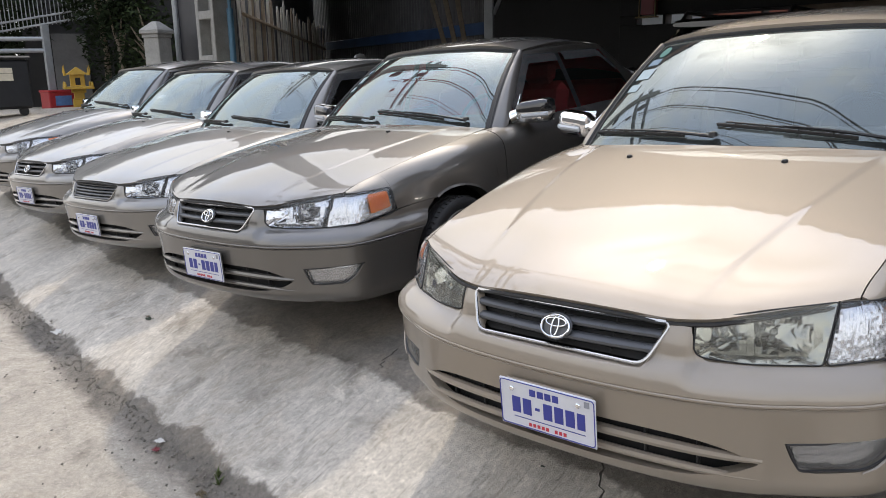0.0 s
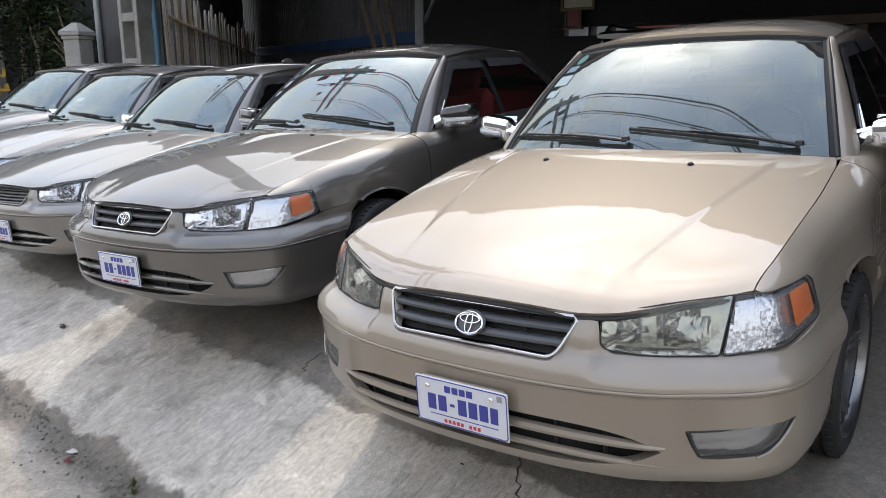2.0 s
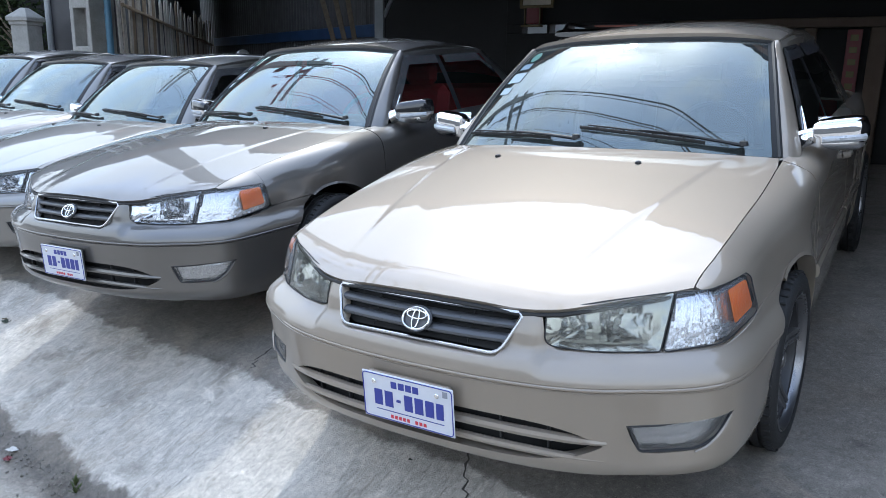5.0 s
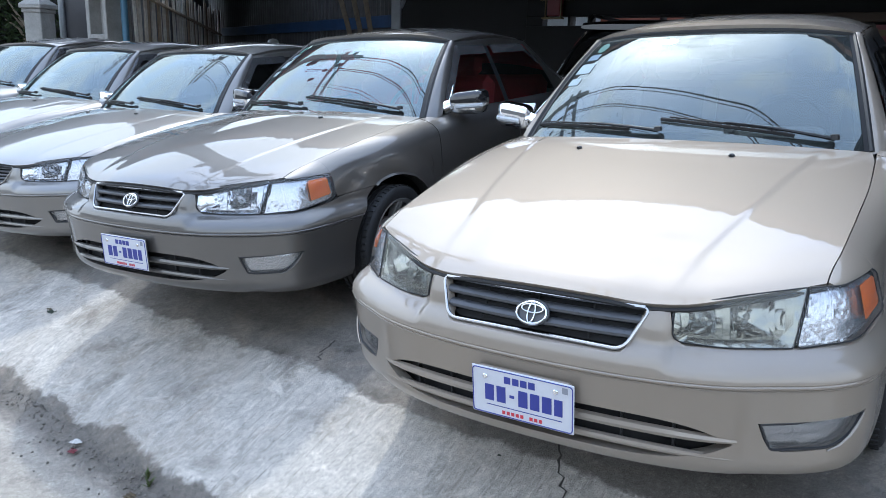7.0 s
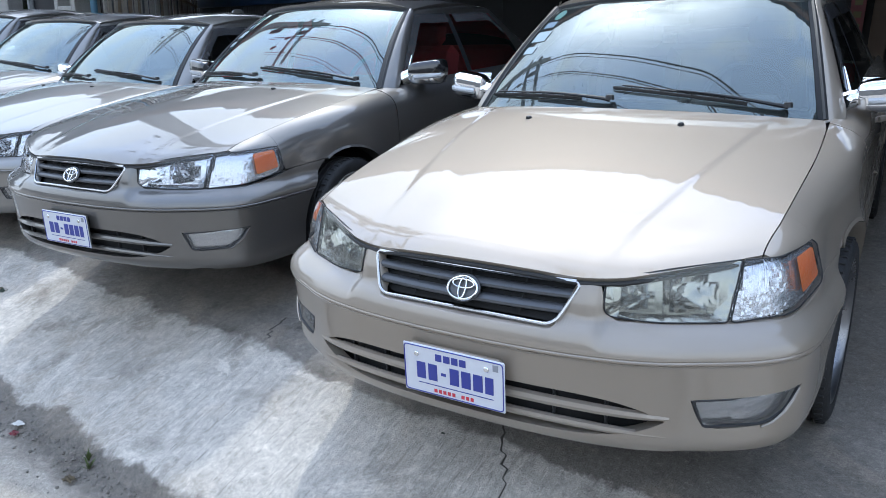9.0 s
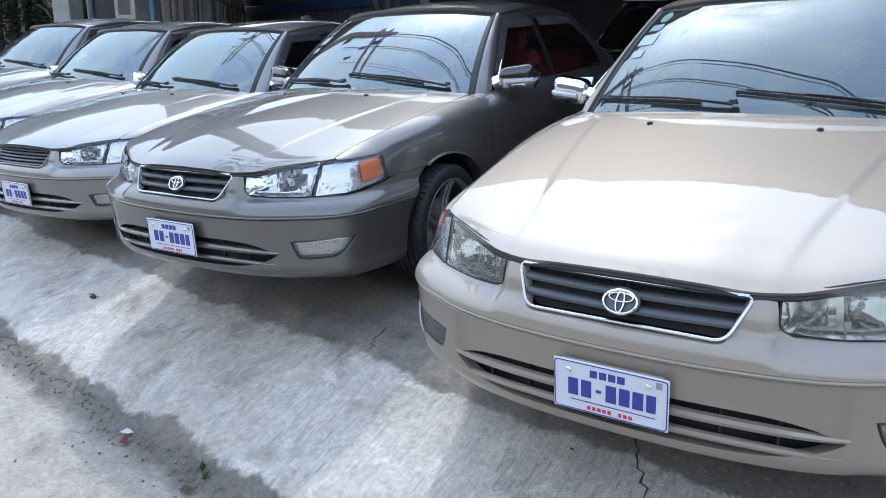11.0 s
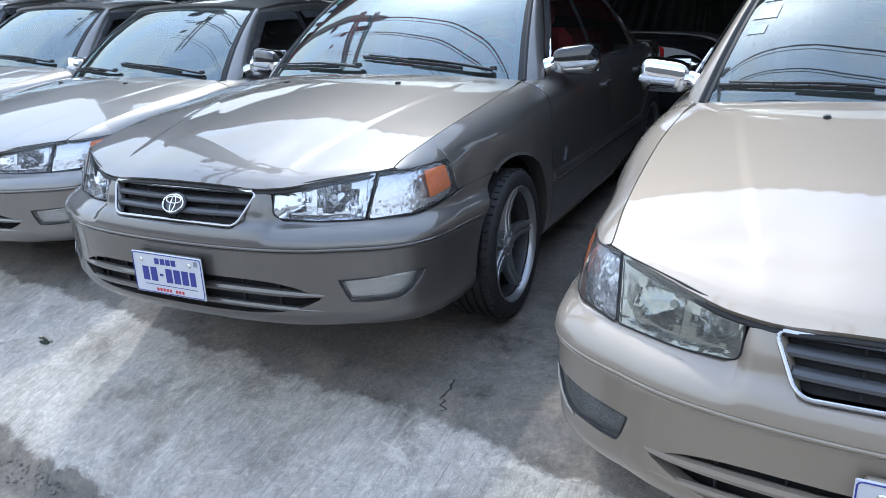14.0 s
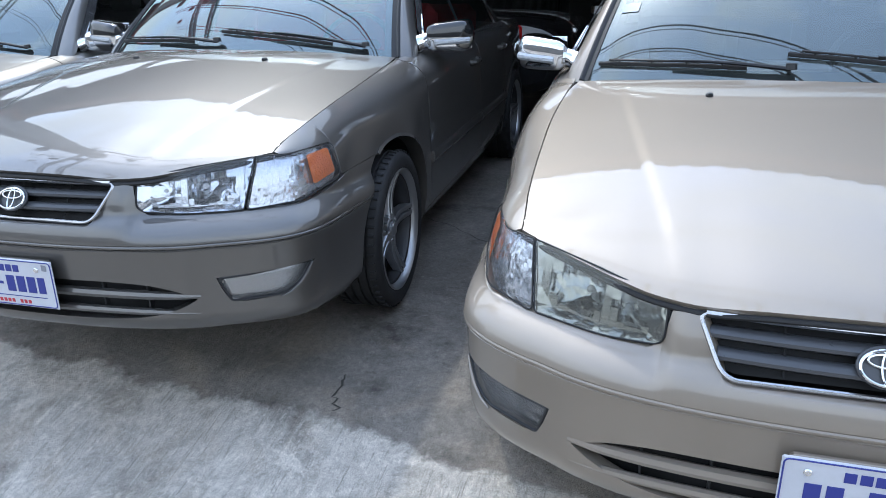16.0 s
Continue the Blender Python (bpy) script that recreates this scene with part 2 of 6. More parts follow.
class Mesh:
    """Collects vertices and faces of one part."""

    def __init__(self):
        self.v, self.f, self.m = [], [], []

    def add(self, verts, faces, mat=0):
        o = len(self.v)
        self.v.extend([tuple(map(float, p)) for p in verts])
        self.f.extend([tuple(int(i) + o for i in f) for f in faces])
        self.m.extend([mat] * len(faces))
        return self

    def grid(self, P, keep=None, flip=False, mat=0, closed=False):
        P = np.asarray(P, float)
        nu, nv = P.shape[:2]
        faces = []
        for i in range(nu if closed else nu - 1):
            for j in range(nv - 1):
                if keep is not None and not keep[i, j]:
                    continue
                a, b, c, d = i * nv + j, ((i + 1) % nu) * nv + j, ((i + 1) % nu) * nv + j + 1, i * nv + j + 1
                faces.append((a, d, c, b) if flip else (a, b, c, d))
        return self.add(P.reshape(-1, 3), faces, mat)

    def panel(self, P, thick=0.012, flip=False, mat=0):
        """A sheet with edges turned inwards, so that its seams have depth."""
        P = np.asarray(P, float)
        du, dv = np.gradient(P, axis=0), np.gradient(P, axis=1)
        n = np.cross(du, dv)
        n /= np.maximum(np.linalg.norm(n, axis=2, keepdims=True), 1e-9)
        if flip:
            n = -n
        self.grid(P, flip=flip, mat=mat)
        Q = P - n * thick
        for a, b in ((P[0], Q[0]), (P[-1], Q[-1]), (P[:, 0], Q[:, 0]), (P[:, -1], Q[:, -1])):
            self.grid(np.stack([a, b]), mat=mat)
        return self

    def tube(self, path, r, n=8, mat=0, caps=True, flat=1.0, up=(0, 0, 1)):
        path = np.asarray(path, float)
        r = np.broadcast_to(np.asarray(r, float), (len(path),))
        tang = np.gradient(path, axis=0)
        tang /= np.maximum(np.linalg.norm(tang, axis=1, keepdims=True), 1e-9)
        rings = []
        ref = np.array(up, float)
        for p, t, k in zip(path, tang, r):
            a = ref - t * ref.dot(t)
            if np.linalg.norm(a) < 1e-3:
                a = np.cross(t, (1, 0, 0))
            a /= np.linalg.norm(a)
            b = np.cross(t, a)
            ref = a
            rings.append([p + k * (np.cos(w) * a * flat + np.sin(w) * b) for w in np.linspace(0, 2 * np.pi, n, endpoint=False)])
        P = np.array(rings).transpose(1, 0, 2)
        self.grid(P, closed=True, mat=mat)
        if caps:
            for ring in (rings[0], rings[-1]):
                self.add(ring, [tuple(range(n))], mat)
        return self

    def box(self, c, s, bevel=0.004, m=None, mat=0):
        """A box with chamfered edges round the centre c, size s, turned by m."""
        hx, hy, hz = [k / 2 for k in s]
        b = min(bevel, hx * 0.9, hy * 0.9, hz * 0.9)
        verts = []
        for sx in (-1, 1):
            for sy in (-1, 1):
                for sz in (-1, 1):
                    verts += [(sx * hx, sy * (hy - b), sz * (hz - b)), (sx * (hx - b), sy * hy, sz * (hz - b)), (sx * (hx - b), sy * (hy - b), sz * hz)]
        idx = {}
        k = 0
        for sx in (-1, 1):
            for sy in (-1, 1):
                for sz in (-1, 1):
                    idx[sx, sy, sz] = k
                    k += 3
        F = []
        for ax in range(3):
            o1, o2 = [a for a in range(3) if a != ax]
            for sgn in (-1, 1):
                def cor(p, q):
                    key = [0, 0, 0]
                    key[ax], key[o1], key[o2] = sgn, p, q
                    return idx[tuple(key)] + ax
                q = [cor(-1, -1), cor(1, -1), cor(1, 1), cor(-1, 1)]
                F.append(tuple(q if (sgn > 0) == (ax != 1) else q[::-1]))
        for ax in range(3):
            o1, o2 = [a for a in range(3) if a != ax]
            for p in (-1, 1):
                for q in (-1, 1):
                    def at(e, which):
                        key = [0, 0, 0]
                        key[ax], key[o1], key[o2] = e, p, q
                        return idx[tuple(key)] + which
                    F.append((at(-1, o1), at(1, o1), at(1, o2), at(-1, o2)))
        for key, k in idx.items():
            F.append((k, k + 1, k + 2))
        V = [Vector(v) for v in verts]
        if m is not None:
            V = [m @ v for v in V]
        return self.add([v + Vector(c) for v in V], F, mat)

    def lathe(self, prof, n=40, axis="x", centre=(0, 0, 0), mat=0):
        """Turns (radius, along) pairs round an axis."""
        P = []
        for w in np.linspace(0, 2 * np.pi, n, endpoint=False):
            row = []
            for r, a in prof:
                c, s = r * np.cos(w), r * np.sin(w)
                row.append({"x": (a, c, s), "y": (c, a, s), "z": (c, s, a)}[axis])
            P.append(row)
        return self.grid(np.array(P) + np.array(centre), closed=True, mat=mat)

    def ball(self, c, s, n=12, mat=0):
        P = []
        for w in np.linspace(0, 2 * np.pi, 2 * n, endpoint=False):
            P.append([(c[0] + s[0] * np.sin(a) * np.cos(w), c[1] + s[1] * np.sin(a) * np.sin(w), c[2] + s[2] * np.cos(a)) for a in np.linspace(0.02, np.pi - 0.02, n)])
        return self.grid(np.array(P), closed=True, mat=mat)

    def mirrored(self):
        k = Mesh()
        k.v = [(-x, y, z) for x, y, z in self.v]
        k.f = [f[::-1] for f in self.f]
        k.m = list(self.m)
        return k


def part(name, mesh, material, parent=None, label="", sharp=35):
    """Links a mesh as one object under a thing or under a part."""
    data = bpy.data.meshes.new(name)
    data.from_pydata(mesh.v, [], mesh.f)
    mats = material if isinstance(material, (list, tuple)) else [material]
    for k in mats:
        data.materials.append(k)
    if len(mats) > 1:
        data.polygons.foreach_set("material_index", mesh.m)
    data.validate()
    data.polygons.foreach_set("use_smooth", [True] * len(data.polygons))
    data.set_sharp_from_angle(angle=radians(sharp))
    data.update()
    ob = new(name, data)
    if parent is not None:
        ob.parent = parent
    if label:
        ob["label"] = label
    return ob


# ---------------------------------------------------------------- the sedan's form
# x across, y back from the badge, z up from the tyres' foot
AXLE_F, AXLE_R, ARCH = .952, 3.62, .374
OUT = [(0, -.066), (.1, -.0645), (.2, -.060), (.3, -.051), (.4, -.036), (.5, -.012), (.58, .018), (.65, .055), (.728, .096), (.798, .146), (.853, .208), (.885, .288), (.901, .40), (.909, .52),
       (.912, .68), (.916, .95), (.916, 1.5), (.914, 2.4), (.906, 3.3), (.885, 3.9), (.85, 4.25), (.79, 4.48), (.65, 4.6), (.4, 4.66), (0, 4.68)]
_o = np.array(OUT)
_a = np.concatenate([[0], np.cumsum(np.linalg.norm(np.diff(_o, axis=0), axis=1))])
_ox, _oy = smooth_fn(list(zip(_a, _o[:, 0]))), smooth_fn(list(zip(_a, _o[:, 1])))
_fine = np.linspace(0, _a[-1], 4000)
_fx, _fy = _ox(_fine), _oy(_fine)
_half = len(_fine) * 3 // 4
HOOD_Y = smooth_fn([(0, .022), (.2, .030), (.331, .047), (.417, .073), (.5, .115), (.58, .164), (.66, .219), (.735, .280)], True)
HOOD_Z = smooth_fn([(0, .745), (.2, .740), (.331, .731), (.417, .7335), (.5, .744), (.58, .756), (.66, .767), (.735, .777)], True)
COWL_Y = smooth_fn([(0, 1.30), (.3, 1.325), (.55, 1.39), (.70, 1.46), (.76, 1.50)], True)
COWL_Z = smooth_fn([(0, .985), (.3, .979), (.55, .962), (.70, .946), (.76, .935)], True)
_grow = smooth_fn([(0, 0), (.04, .10), (.12, .235), (.3, .465), (.5, .665), (.7, .83), (.88, .95), (1, 1)])


def hood_z(x, q):
    x = np.abs(x)
    z = HOOD_Z(x) + (COWL_Z(x) - HOOD_Z(x)) * _grow(q)
    edge = .37 + .20 * q
    bulge = 0.0034 * np.clip((edge + .010 - x) / .020, 0, 1) * np.clip(q / .25, 0, 1) * np.clip((1.02 - q) / .12, 0, 1)
    return z + bulge


_edge = [(y, float(hood_z(np.array(.735), np.array((y - .28) / 1.182)))) for y in np.linspace(.28, 1.44, 14)]
SEAM_Z = smooth_fn(_edge + [(1.52, .939), (1.8, .952), (3.6, .968), (4.6, .94)])


SEAM_X = smooth_fn([(-.1, .737), (.28, .737), (.45, .752), (.7, .766), (1.0, .776), (1.3, .770), (1.5, .748), (1.9, .737), (5, .737)])


def arc_of_x(x):
    return np.interp(np.abs(x), _fx[:_half], _fine[:_half])


def arc_of_y(y):
    k = np.searchsorted(_fx, .70)
    return np.interp(y, _fy[k:], _fine[k:])


GROOVES = ((.5385, .006), (.5500, .0025))
_front = smooth_fn([(.17, .2), (.243, .085), (.268, .040), (.29, .022), (.315, .015), (.36, .015), (.44, .0125), (.515, .0075), (.532, .0055), (.5365, .0025), (.543, .0002), (.553, .0006), (.570, .0035), (.585, .0085), (.597, .0150), (.607, .0235), (.614, .0325), (.619, .0415), (.624, .050), (.632, .0560), (.640, .0585), (.665, .0655), (.70, .082), (.73, .104), (.78, .150)])
_shelf = smooth_fn([(.17, .2), (.243, .085), (.268, .040), (.29, .022), (.315, .015), (.36, .015), (.44, .0125), (.515, .0075), (.532, .0055), (.5365, .0025), (.543, .0002), (.553, .0008), (.566, .0045), (.577, .0110), (.586, .0200), (.594, .0310), (.601, .0430), (.607, .0550), (.612, .0660), (.617, .0760), (.623, .0835), (.632, .0880), (.65, .0930), (.68, .1010), (.71, .1110), (.74, .1250), (.78, .1520)])
_side = smooth_fn([(.17, .1), (.243, .045), (.29, .02), (.36, .012), (.46, .010), (.515, .0075), (.532, .0055), (.5365, .0025), (.543, .0002), (.553, .0006), (.568, .0035), (.580, .0085), (.590, .0150), (.599, .0225), (.607, .0300), (.615, .0360), (.625, .0400), (.65, .0440), (.70, .0530), (.75, .0690), (.78, .100)])


def flare(y, z):
    """How far the body stands out round the wheel arches."""
    out = 0
    for c in (AXLE_F, AXLE_R):
        d = np.clip(1 - (np.hypot(y - c, z - .325) - ARCH) / .15, 0, 1)
        out = out + .017 * d * d * (3 - 2 * d) * np.clip((z - .40) / .25, 0, 1)
    return out


def skin(s, z):
    """A point of the front end at arc length s and height z."""
    s, z = np.broadcast_arrays(np.asarray(s, float), np.asarray(z, float))
    x, y = _ox(s), _oy(s)
    tx, ty = _ox(s + .002) - _ox(s - .002), _oy(s + .002) - _oy(s - .002)
    tx = np.where(s < .003, 1.0, tx)
    ty = np.where(s < .003, 0.0, ty)
    k = np.hypot(tx, ty)
    nx, ny = -ty / k, tx / k
    w = np.clip((y - .05) / .45, 0, 1)
    w = w * w * (3 - 2 * w)
    k = np.clip((x - .375) / .055, 0, 1)
    k = k * k * (3 - 2 * k)
    d = (_front(z) * (1 - k) + _shelf(z) * k) * (1 - w) + _side(z) * w
    for gz, gd in GROOVES:
        d = d + gd * np.clip(1 - np.abs(z - gz) / .0035, 0, 1)
    return np.stack([x + nx * d + np.clip((y - .40) / .14, 0, 1) * flare(y, z), y + ny * d, z], axis=-1)


def flank_form(y, r):
    """The side's form, taken up from the front end near the lamp."""
    z = SEAM_Z(y) - r
    w = np.interp(y, _fy[800:_half + 300], _fx[800:_half + 300])
    rise = np.clip((y - 1.25) / .65, 0, 1)
    rise = rise * rise * (3 - 2 * rise)
    top = w - SEAM_X(y) - rise * .062
    k = np.clip((.98 - y) / .44, 0, 1)
    near = .018 + .024 * k
    s = (top - near) * np.exp(-r / (.03 + .022 * k)) + near * np.exp(-r / .15)
    low = np.interp(z, [.17, .22, .28, .36, .46], [.08, .045, .016, .004, 0])
    crease = .006 * np.clip(1 - np.abs(z - .66) / .012, 0, 1) * np.clip((y - .9) / .3, 0, 1)
    x = w - s - low - crease
    # towards the lamp the wing takes up the front end's form
    reach = np.interp(y, [.28, .313, .347, .479, .56, .72, 1.0], [.006, .019, .032, .068, .085, .11, .13])
    zl = np.clip(np.minimum(z, SEAM_Z(y) - reach), .2, .775)
    a = arc_of_y(y) + 0 * z
    for _ in range(5):
        p = skin(a, zl)
        a = a - (p[..., 1] - y) * .9
    t = np.clip(r / reach, 0, 1)
    x0 = SEAM_X(y) + 0 * z
    bend = .4 * reach - (p[..., 0] - x0)
    round_ = x0 + (p[..., 0] - x0 - bend) * t + bend * t * t
    f = np.clip((1.0 - y) / .40, 0, 1)
    f = f * f * (3 - 2 * f)
    return np.stack([x * (1 - f) + round_ * f, y + 0 * r, z], axis=-1)


def flank(y, r):
    """A point of the side at y, r below the shoulder, with flared wheel arches."""
    y, r = np.broadcast_arrays(np.asarray(y, float), np.asarray(r, float))
    p = flank_form(y, r)
    start = .50 + .34 * np.clip((.80 - p[..., 2]) / .14, 0, 1)
    w = np.clip((y - start) / (1.25 - start), 0, 1)
    w = w * w * (3 - 2 * w)
    a, b = flank_form(np.full_like(y, .50), r)[..., 0], flank_form(np.full_like(y, 1.25), r)[..., 0]
    x = a + (b - a) * w + (SEAM_X(y) - (SEAM_X(.50) + (SEAM_X(1.25) - SEAM_X(.50)) * w)) * np.exp(-r / .05)
    p[..., 0] = np.where((y > .50) & (y < 1.25), x, p[..., 0])
    p[..., 0] += flare(y, p[..., 2])
    return p


def side_glass(y, z):
    """A point of the cabin's side between belt and roof rail."""
    k = np.clip((z - .945) / .42, 0, 1.2)
    x = .805 - .165 * k - .03 * k * k
    return np.stack([x + 0 * y, y + 0 * z, z + 0 * y], axis=-1)


def arch_z(y, c):
    return .325 + np.sqrt(np.maximum(ARCH ** 2 - (y - c) ** 2, 0))


def hood_mesh():
    xs = np.concatenate([np.linspace(-.7335, -.61, 9), np.linspace(-.60, -.33, 34), np.linspace(-.30, .30, 15), np.linspace(.33, .60, 34), np.linspace(.61, .7335, 9)])
    qs = np.concatenate([[0, .008, .016, .028, .045], np.linspace(.065, 1, 40)])
    P = np.zeros((len(xs), len(qs), 3))
    for i, x in enumerate(xs):
        yf, yr = HOOD_Y(abs(x)), COWL_Y(abs(x)) - .02
        yy = yf + (yr - yf) * qs
        P[i, :, 0], P[i, :, 1], P[i, :, 2] = x / .737 * SEAM_X(yy), yy, hood_z(x, qs)
    return Mesh().panel(P, .022)


def bumper_top(x, y):
    x = abs(x)
    if y < .25:
        return float(np.interp(x, [0, .262, .283, .338, .352, .388, .400, .412, .44, .8], [.602, .602, .607, .7155, .7185, .7185, .712, .642, .622, .619]))
    return float(np.interp(y, [.25, .30, .352, .426, .48, .52, .56, .79], _lamp_foot))


def bumper_hole(x):
    """Lower and upper edge of the openings: the intake, then the fog lamp."""
    x = abs(x)
    if x <= .575:
        h = (1 - (x / .577) ** 6)
        return .372 - .062 * h, .372 + .063 * h
    if x < .632:
        m = np.interp(x, [.575, .632], [.372, .437])
        return m, m
    up = np.interp(x, [.632, .70, .870], [.437, .441, .449])
    lo = np.interp(x, [.632, .645, .662, .70, .81, .845, .870], [.437, .395, .358, .352, .358, .387, .449])
    return min(lo, up), up


_lamp_foot = [.619, .622, .626, .634, .642, .649, .656, .664]


def bumper_mesh():
    xs = np.concatenate([np.linspace(0, .25, 12), np.linspace(.262, .352, 12), np.linspace(.36, .388, 3), np.linspace(.392, .416, 8), np.linspace(.43, .56, 9), np.linspace(.565, .577, 4), np.linspace(.6, .625, 2), np.linspace(.632, .668, 8), np.linspace(.68, .8, 9), np.linspace(.815, .872, 6)])
    s = list(arc_of_x(xs)) + list(np.linspace(arc_of_x(.876), arc_of_y(.34), 5))
    n1 = len(s)
    tail = np.linspace(0, 1, 14)[1:]
    cols, keep = [], []
    s0 = s[-1]
    for i in range(n1 + len(tail)):
        si = s[i] if i < n1 else s0
        x, y = float(_ox(si)), float(_oy(si))
        yy = y if i < n1 else .34 + (.785 - .34) * tail[i - n1]
        zt = bumper_top(x, yy)
        lo, up = bumper_hole(x) if i < n1 and y < .30 else (.437, .437)
        if i < n1 and y >= .30:
            lo = up = .447
        z = np.concatenate([np.linspace(.243, lo, 12), np.linspace(lo, up, 4)[1:], np.linspace(up, .522, 8)[1:], [.528, .532, .5335, .535, .5365, .5375, .5385, .5395, .5405, .542, .5465, .5482, .550, .5518, .5535], np.linspace(.5535, zt, 24)[1:]])
        if i < n1:
            P = skin(np.full(len(z), si), z)
        else:
            ye = AXLE_F - np.sqrt(np.maximum((ARCH + .004) ** 2 - (z - .325) ** 2, 0))
            se = arc_of_y(ye)
            P = skin(s0 + (se - s0) * tail[i - n1], z)
        cols.append(P)
        k = np.ones(len(z) - 1, bool)
        if up - lo > 1e-6:
            k[11:14] = False
        keep.append(k)
    P = np.array(cols)
    K = np.array(keep)
    for i in range(len(K) - 1):
        K[i] &= K[i + 1] | (K[i])
    full = np.concatenate([P[:0:-1] * np.array([-1, 1, 1]), P])
    kk = np.concatenate([K[:0:-1][:, :], K])
    cell = np.array([kk[i] & kk[i + 1] for i in range(len(kk) - 1)])
    m = Mesh().grid(full, keep=np.concatenate([cell, cell[-1:]]), flip=False)
    # lips turned inwards round the openings and along the top
    n = len(full)
    inward = np.array([0, .035, 0])
    for j in (11, 14):
        for a, b in ((0, n),):
            for i in range(n - 1):
                if not cell[i, 12]:
                    p, q = full[i, j], full[i + 1, j]
                    c = np.array([0, 1.2, p[2]])
                    dp = (c - p) / np.linalg.norm(c - p) * .035
                    dq = (c - q) / np.linalg.norm(c - q) * .035
                    m.add([p, q, q + dq, p + dp], [(0, 1, 2, 3)])
    # edges turned in at the wheel arches
    for edge, sgn in ((full[-1], -1), (full[0], 1)):
        m.grid(np.stack([edge, edge + np.array([sgn * .006, .004, 0]), edge + np.array([sgn * .06, .004, 0])]))
    top = full[:, -1]
    c = np.array([0, 1.0, 0])
    d = c * np.array([1, 1, 0]) - top * np.array([1, 1, 0])
    d = d / np.linalg.norm(d, axis=1, keepdims=True) * .03 + np.array([0, 0, .002])
    m.grid(np.stack([top, top + d * .25 + np.array([0, 0, .003]), top + d]))
    return m


def lamp_top(y):
    """Upper and outer edge of the corner lamp, seen from the side."""
    L = np.array([lamp_pt(a, b) for a, b in CORNER])[3:22]
    ly = np.maximum.accumulate(L[:, 1]) + 1e-4 * np.arange(len(L))
    if y > ly[-1] + .004:
        return .659
    return float(np.interp(y - .0025, ly, L[:, 2])) + .0025


def fender_mesh():
    ys = np.concatenate([np.linspace(.283, .465, 11), np.linspace(.470, .552, 34), np.linspace(.57, .782, 9), np.linspace(.789, AXLE_F + ARCH - .004, 30), np.linspace(AXLE_F + ARCH + .001, 1.418, 8)])
    k = np.linspace(0, 1, 30) ** 1.8
    P = []
    for y in ys:
        zs = float(SEAM_Z(y))
        if y <= .552:
            low = lamp_top(y)
        elif y < .787:
            low = float(np.interp(y, [.552, .787], [.659, .667]))
        elif y < AXLE_F + ARCH:
            low = max(float(arch_z(y, AXLE_F)), .23)
        else:
            low = .23
        rmax = max(zs - low, .0015)
        P.append(flank(np.full(len(k), y), k * rmax))
    return Mesh().panel(np.array(P), .014, flip=True)


def arch_lip(c):
    w = np.linspace(np.radians(-14), np.radians(115 if c < 2 else 194), 40)
    y, z = c + ARCH * np.cos(w), .325 + ARCH * np.sin(w)
    a = flank(y, SEAM_Z(y) - z)
    rows = []
    for off, din in ((.0, .004), (.006, .0), (-.006, -.006), (-.012, .05)):
        q = a.copy()
        q[:, 1] = c + (ARCH + off) * np.cos(w)
        q[:, 2] = .325 + (ARCH + off) * np.sin(w)
        q[:, 0] = a[:, 0] - din + (.004 if off != 0 and din < .01 else 0)
        rows.append(q)
    return Mesh().grid(np.array(rows))


def door_mesh(y0, y1):
    ys = np.linspace(y0, y1, 26)
    k = np.linspace(0, 1, 34) ** 1.5
    P = []
    for y in ys:
        zs = float(SEAM_Z(y))
        low = .23 if y < AXLE_R - ARCH else max(.23, float(arch_z(y, AXLE_R)))
        P.append(flank(np.full(len(k), y), k * (zs - low)))
    return Mesh().panel(np.array(P), .014, flip=True)


def quarter_mesh():
    ys = np.concatenate([np.linspace(3.31, AXLE_R + ARCH - .01, 22), np.linspace(AXLE_R + ARCH, 4.25, 8)])
    k = np.linspace(0, 1, 26) ** 1.5
    P = []
    for y in ys:
        zs = float(SEAM_Z(y))
        low = max(.26, float(arch_z(y, AXLE_R)))
        P.append(flank(np.full(len(k), y), k * (zs - low)))
    return Mesh().panel(np.array(P), .014, flip=True)


WS_BX = .745
WS_TX = .595
WS_TY = smooth_fn([(0, 1.955), (.3, 1.975), (.5, 2.03), (.6, 2.085)], True)
WS_TZ = smooth_fn([(0, 1.402), (.3, 1.396), (.5, 1.378), (.6, 1.362)], True)


def windshield(u, v, grow=0.0, lift=0.0):
    """u across -1..1, v up 0..1."""
    xb, xt = u * (WS_BX + grow), u * (WS_TX + grow)
    yb, zb = COWL_Y(np.abs(xb)) + .025, COWL_Z(np.abs(xb)) - .006
    yt, zt = WS_TY(np.abs(xt)), WS_TZ(np.abs(xt))
    bow = .035 * 4 * v * (1 - v)
    return np.stack([xb + (xt - xb) * v, yb + (yt - yb) * v - bow * .55 - lift * .5, zb + (zt - zb) * v + bow * .75 + lift * .8], axis=-1)


def roof_mesh():
    xs = np.concatenate([np.linspace(-1, -.8, 8), np.linspace(-.75, .75, 15), np.linspace(.8, 1, 8)])
    qs = np.linspace(0, 1, 30)
    P = np.zeros((len(xs), len(qs), 3))
    for i, u in enumerate(xs):
        a = abs(u)
        x = u * .608
        yf = float(WS_TY(abs(x))) + .004
        zf = float(WS_TZ(abs(x))) + .003
        yr = 3.28 - .10 * a ** 3
        y = yf + (yr - yf) * qs
        crown = .072 * 4 * qs * (1 - qs) * (1 - .35 * a ** 3) + .004
        drop = .018 * max(0, (a - .8) / .2) ** 2
        P[i, :, 0] = u * (.608 + .015 * np.sin(np.pi * qs))
        P[i, :, 1] = y
        P[i, :, 2] = zf + crown - drop - .02 * qs
    return Mesh().panel(P, .02, flip=True)


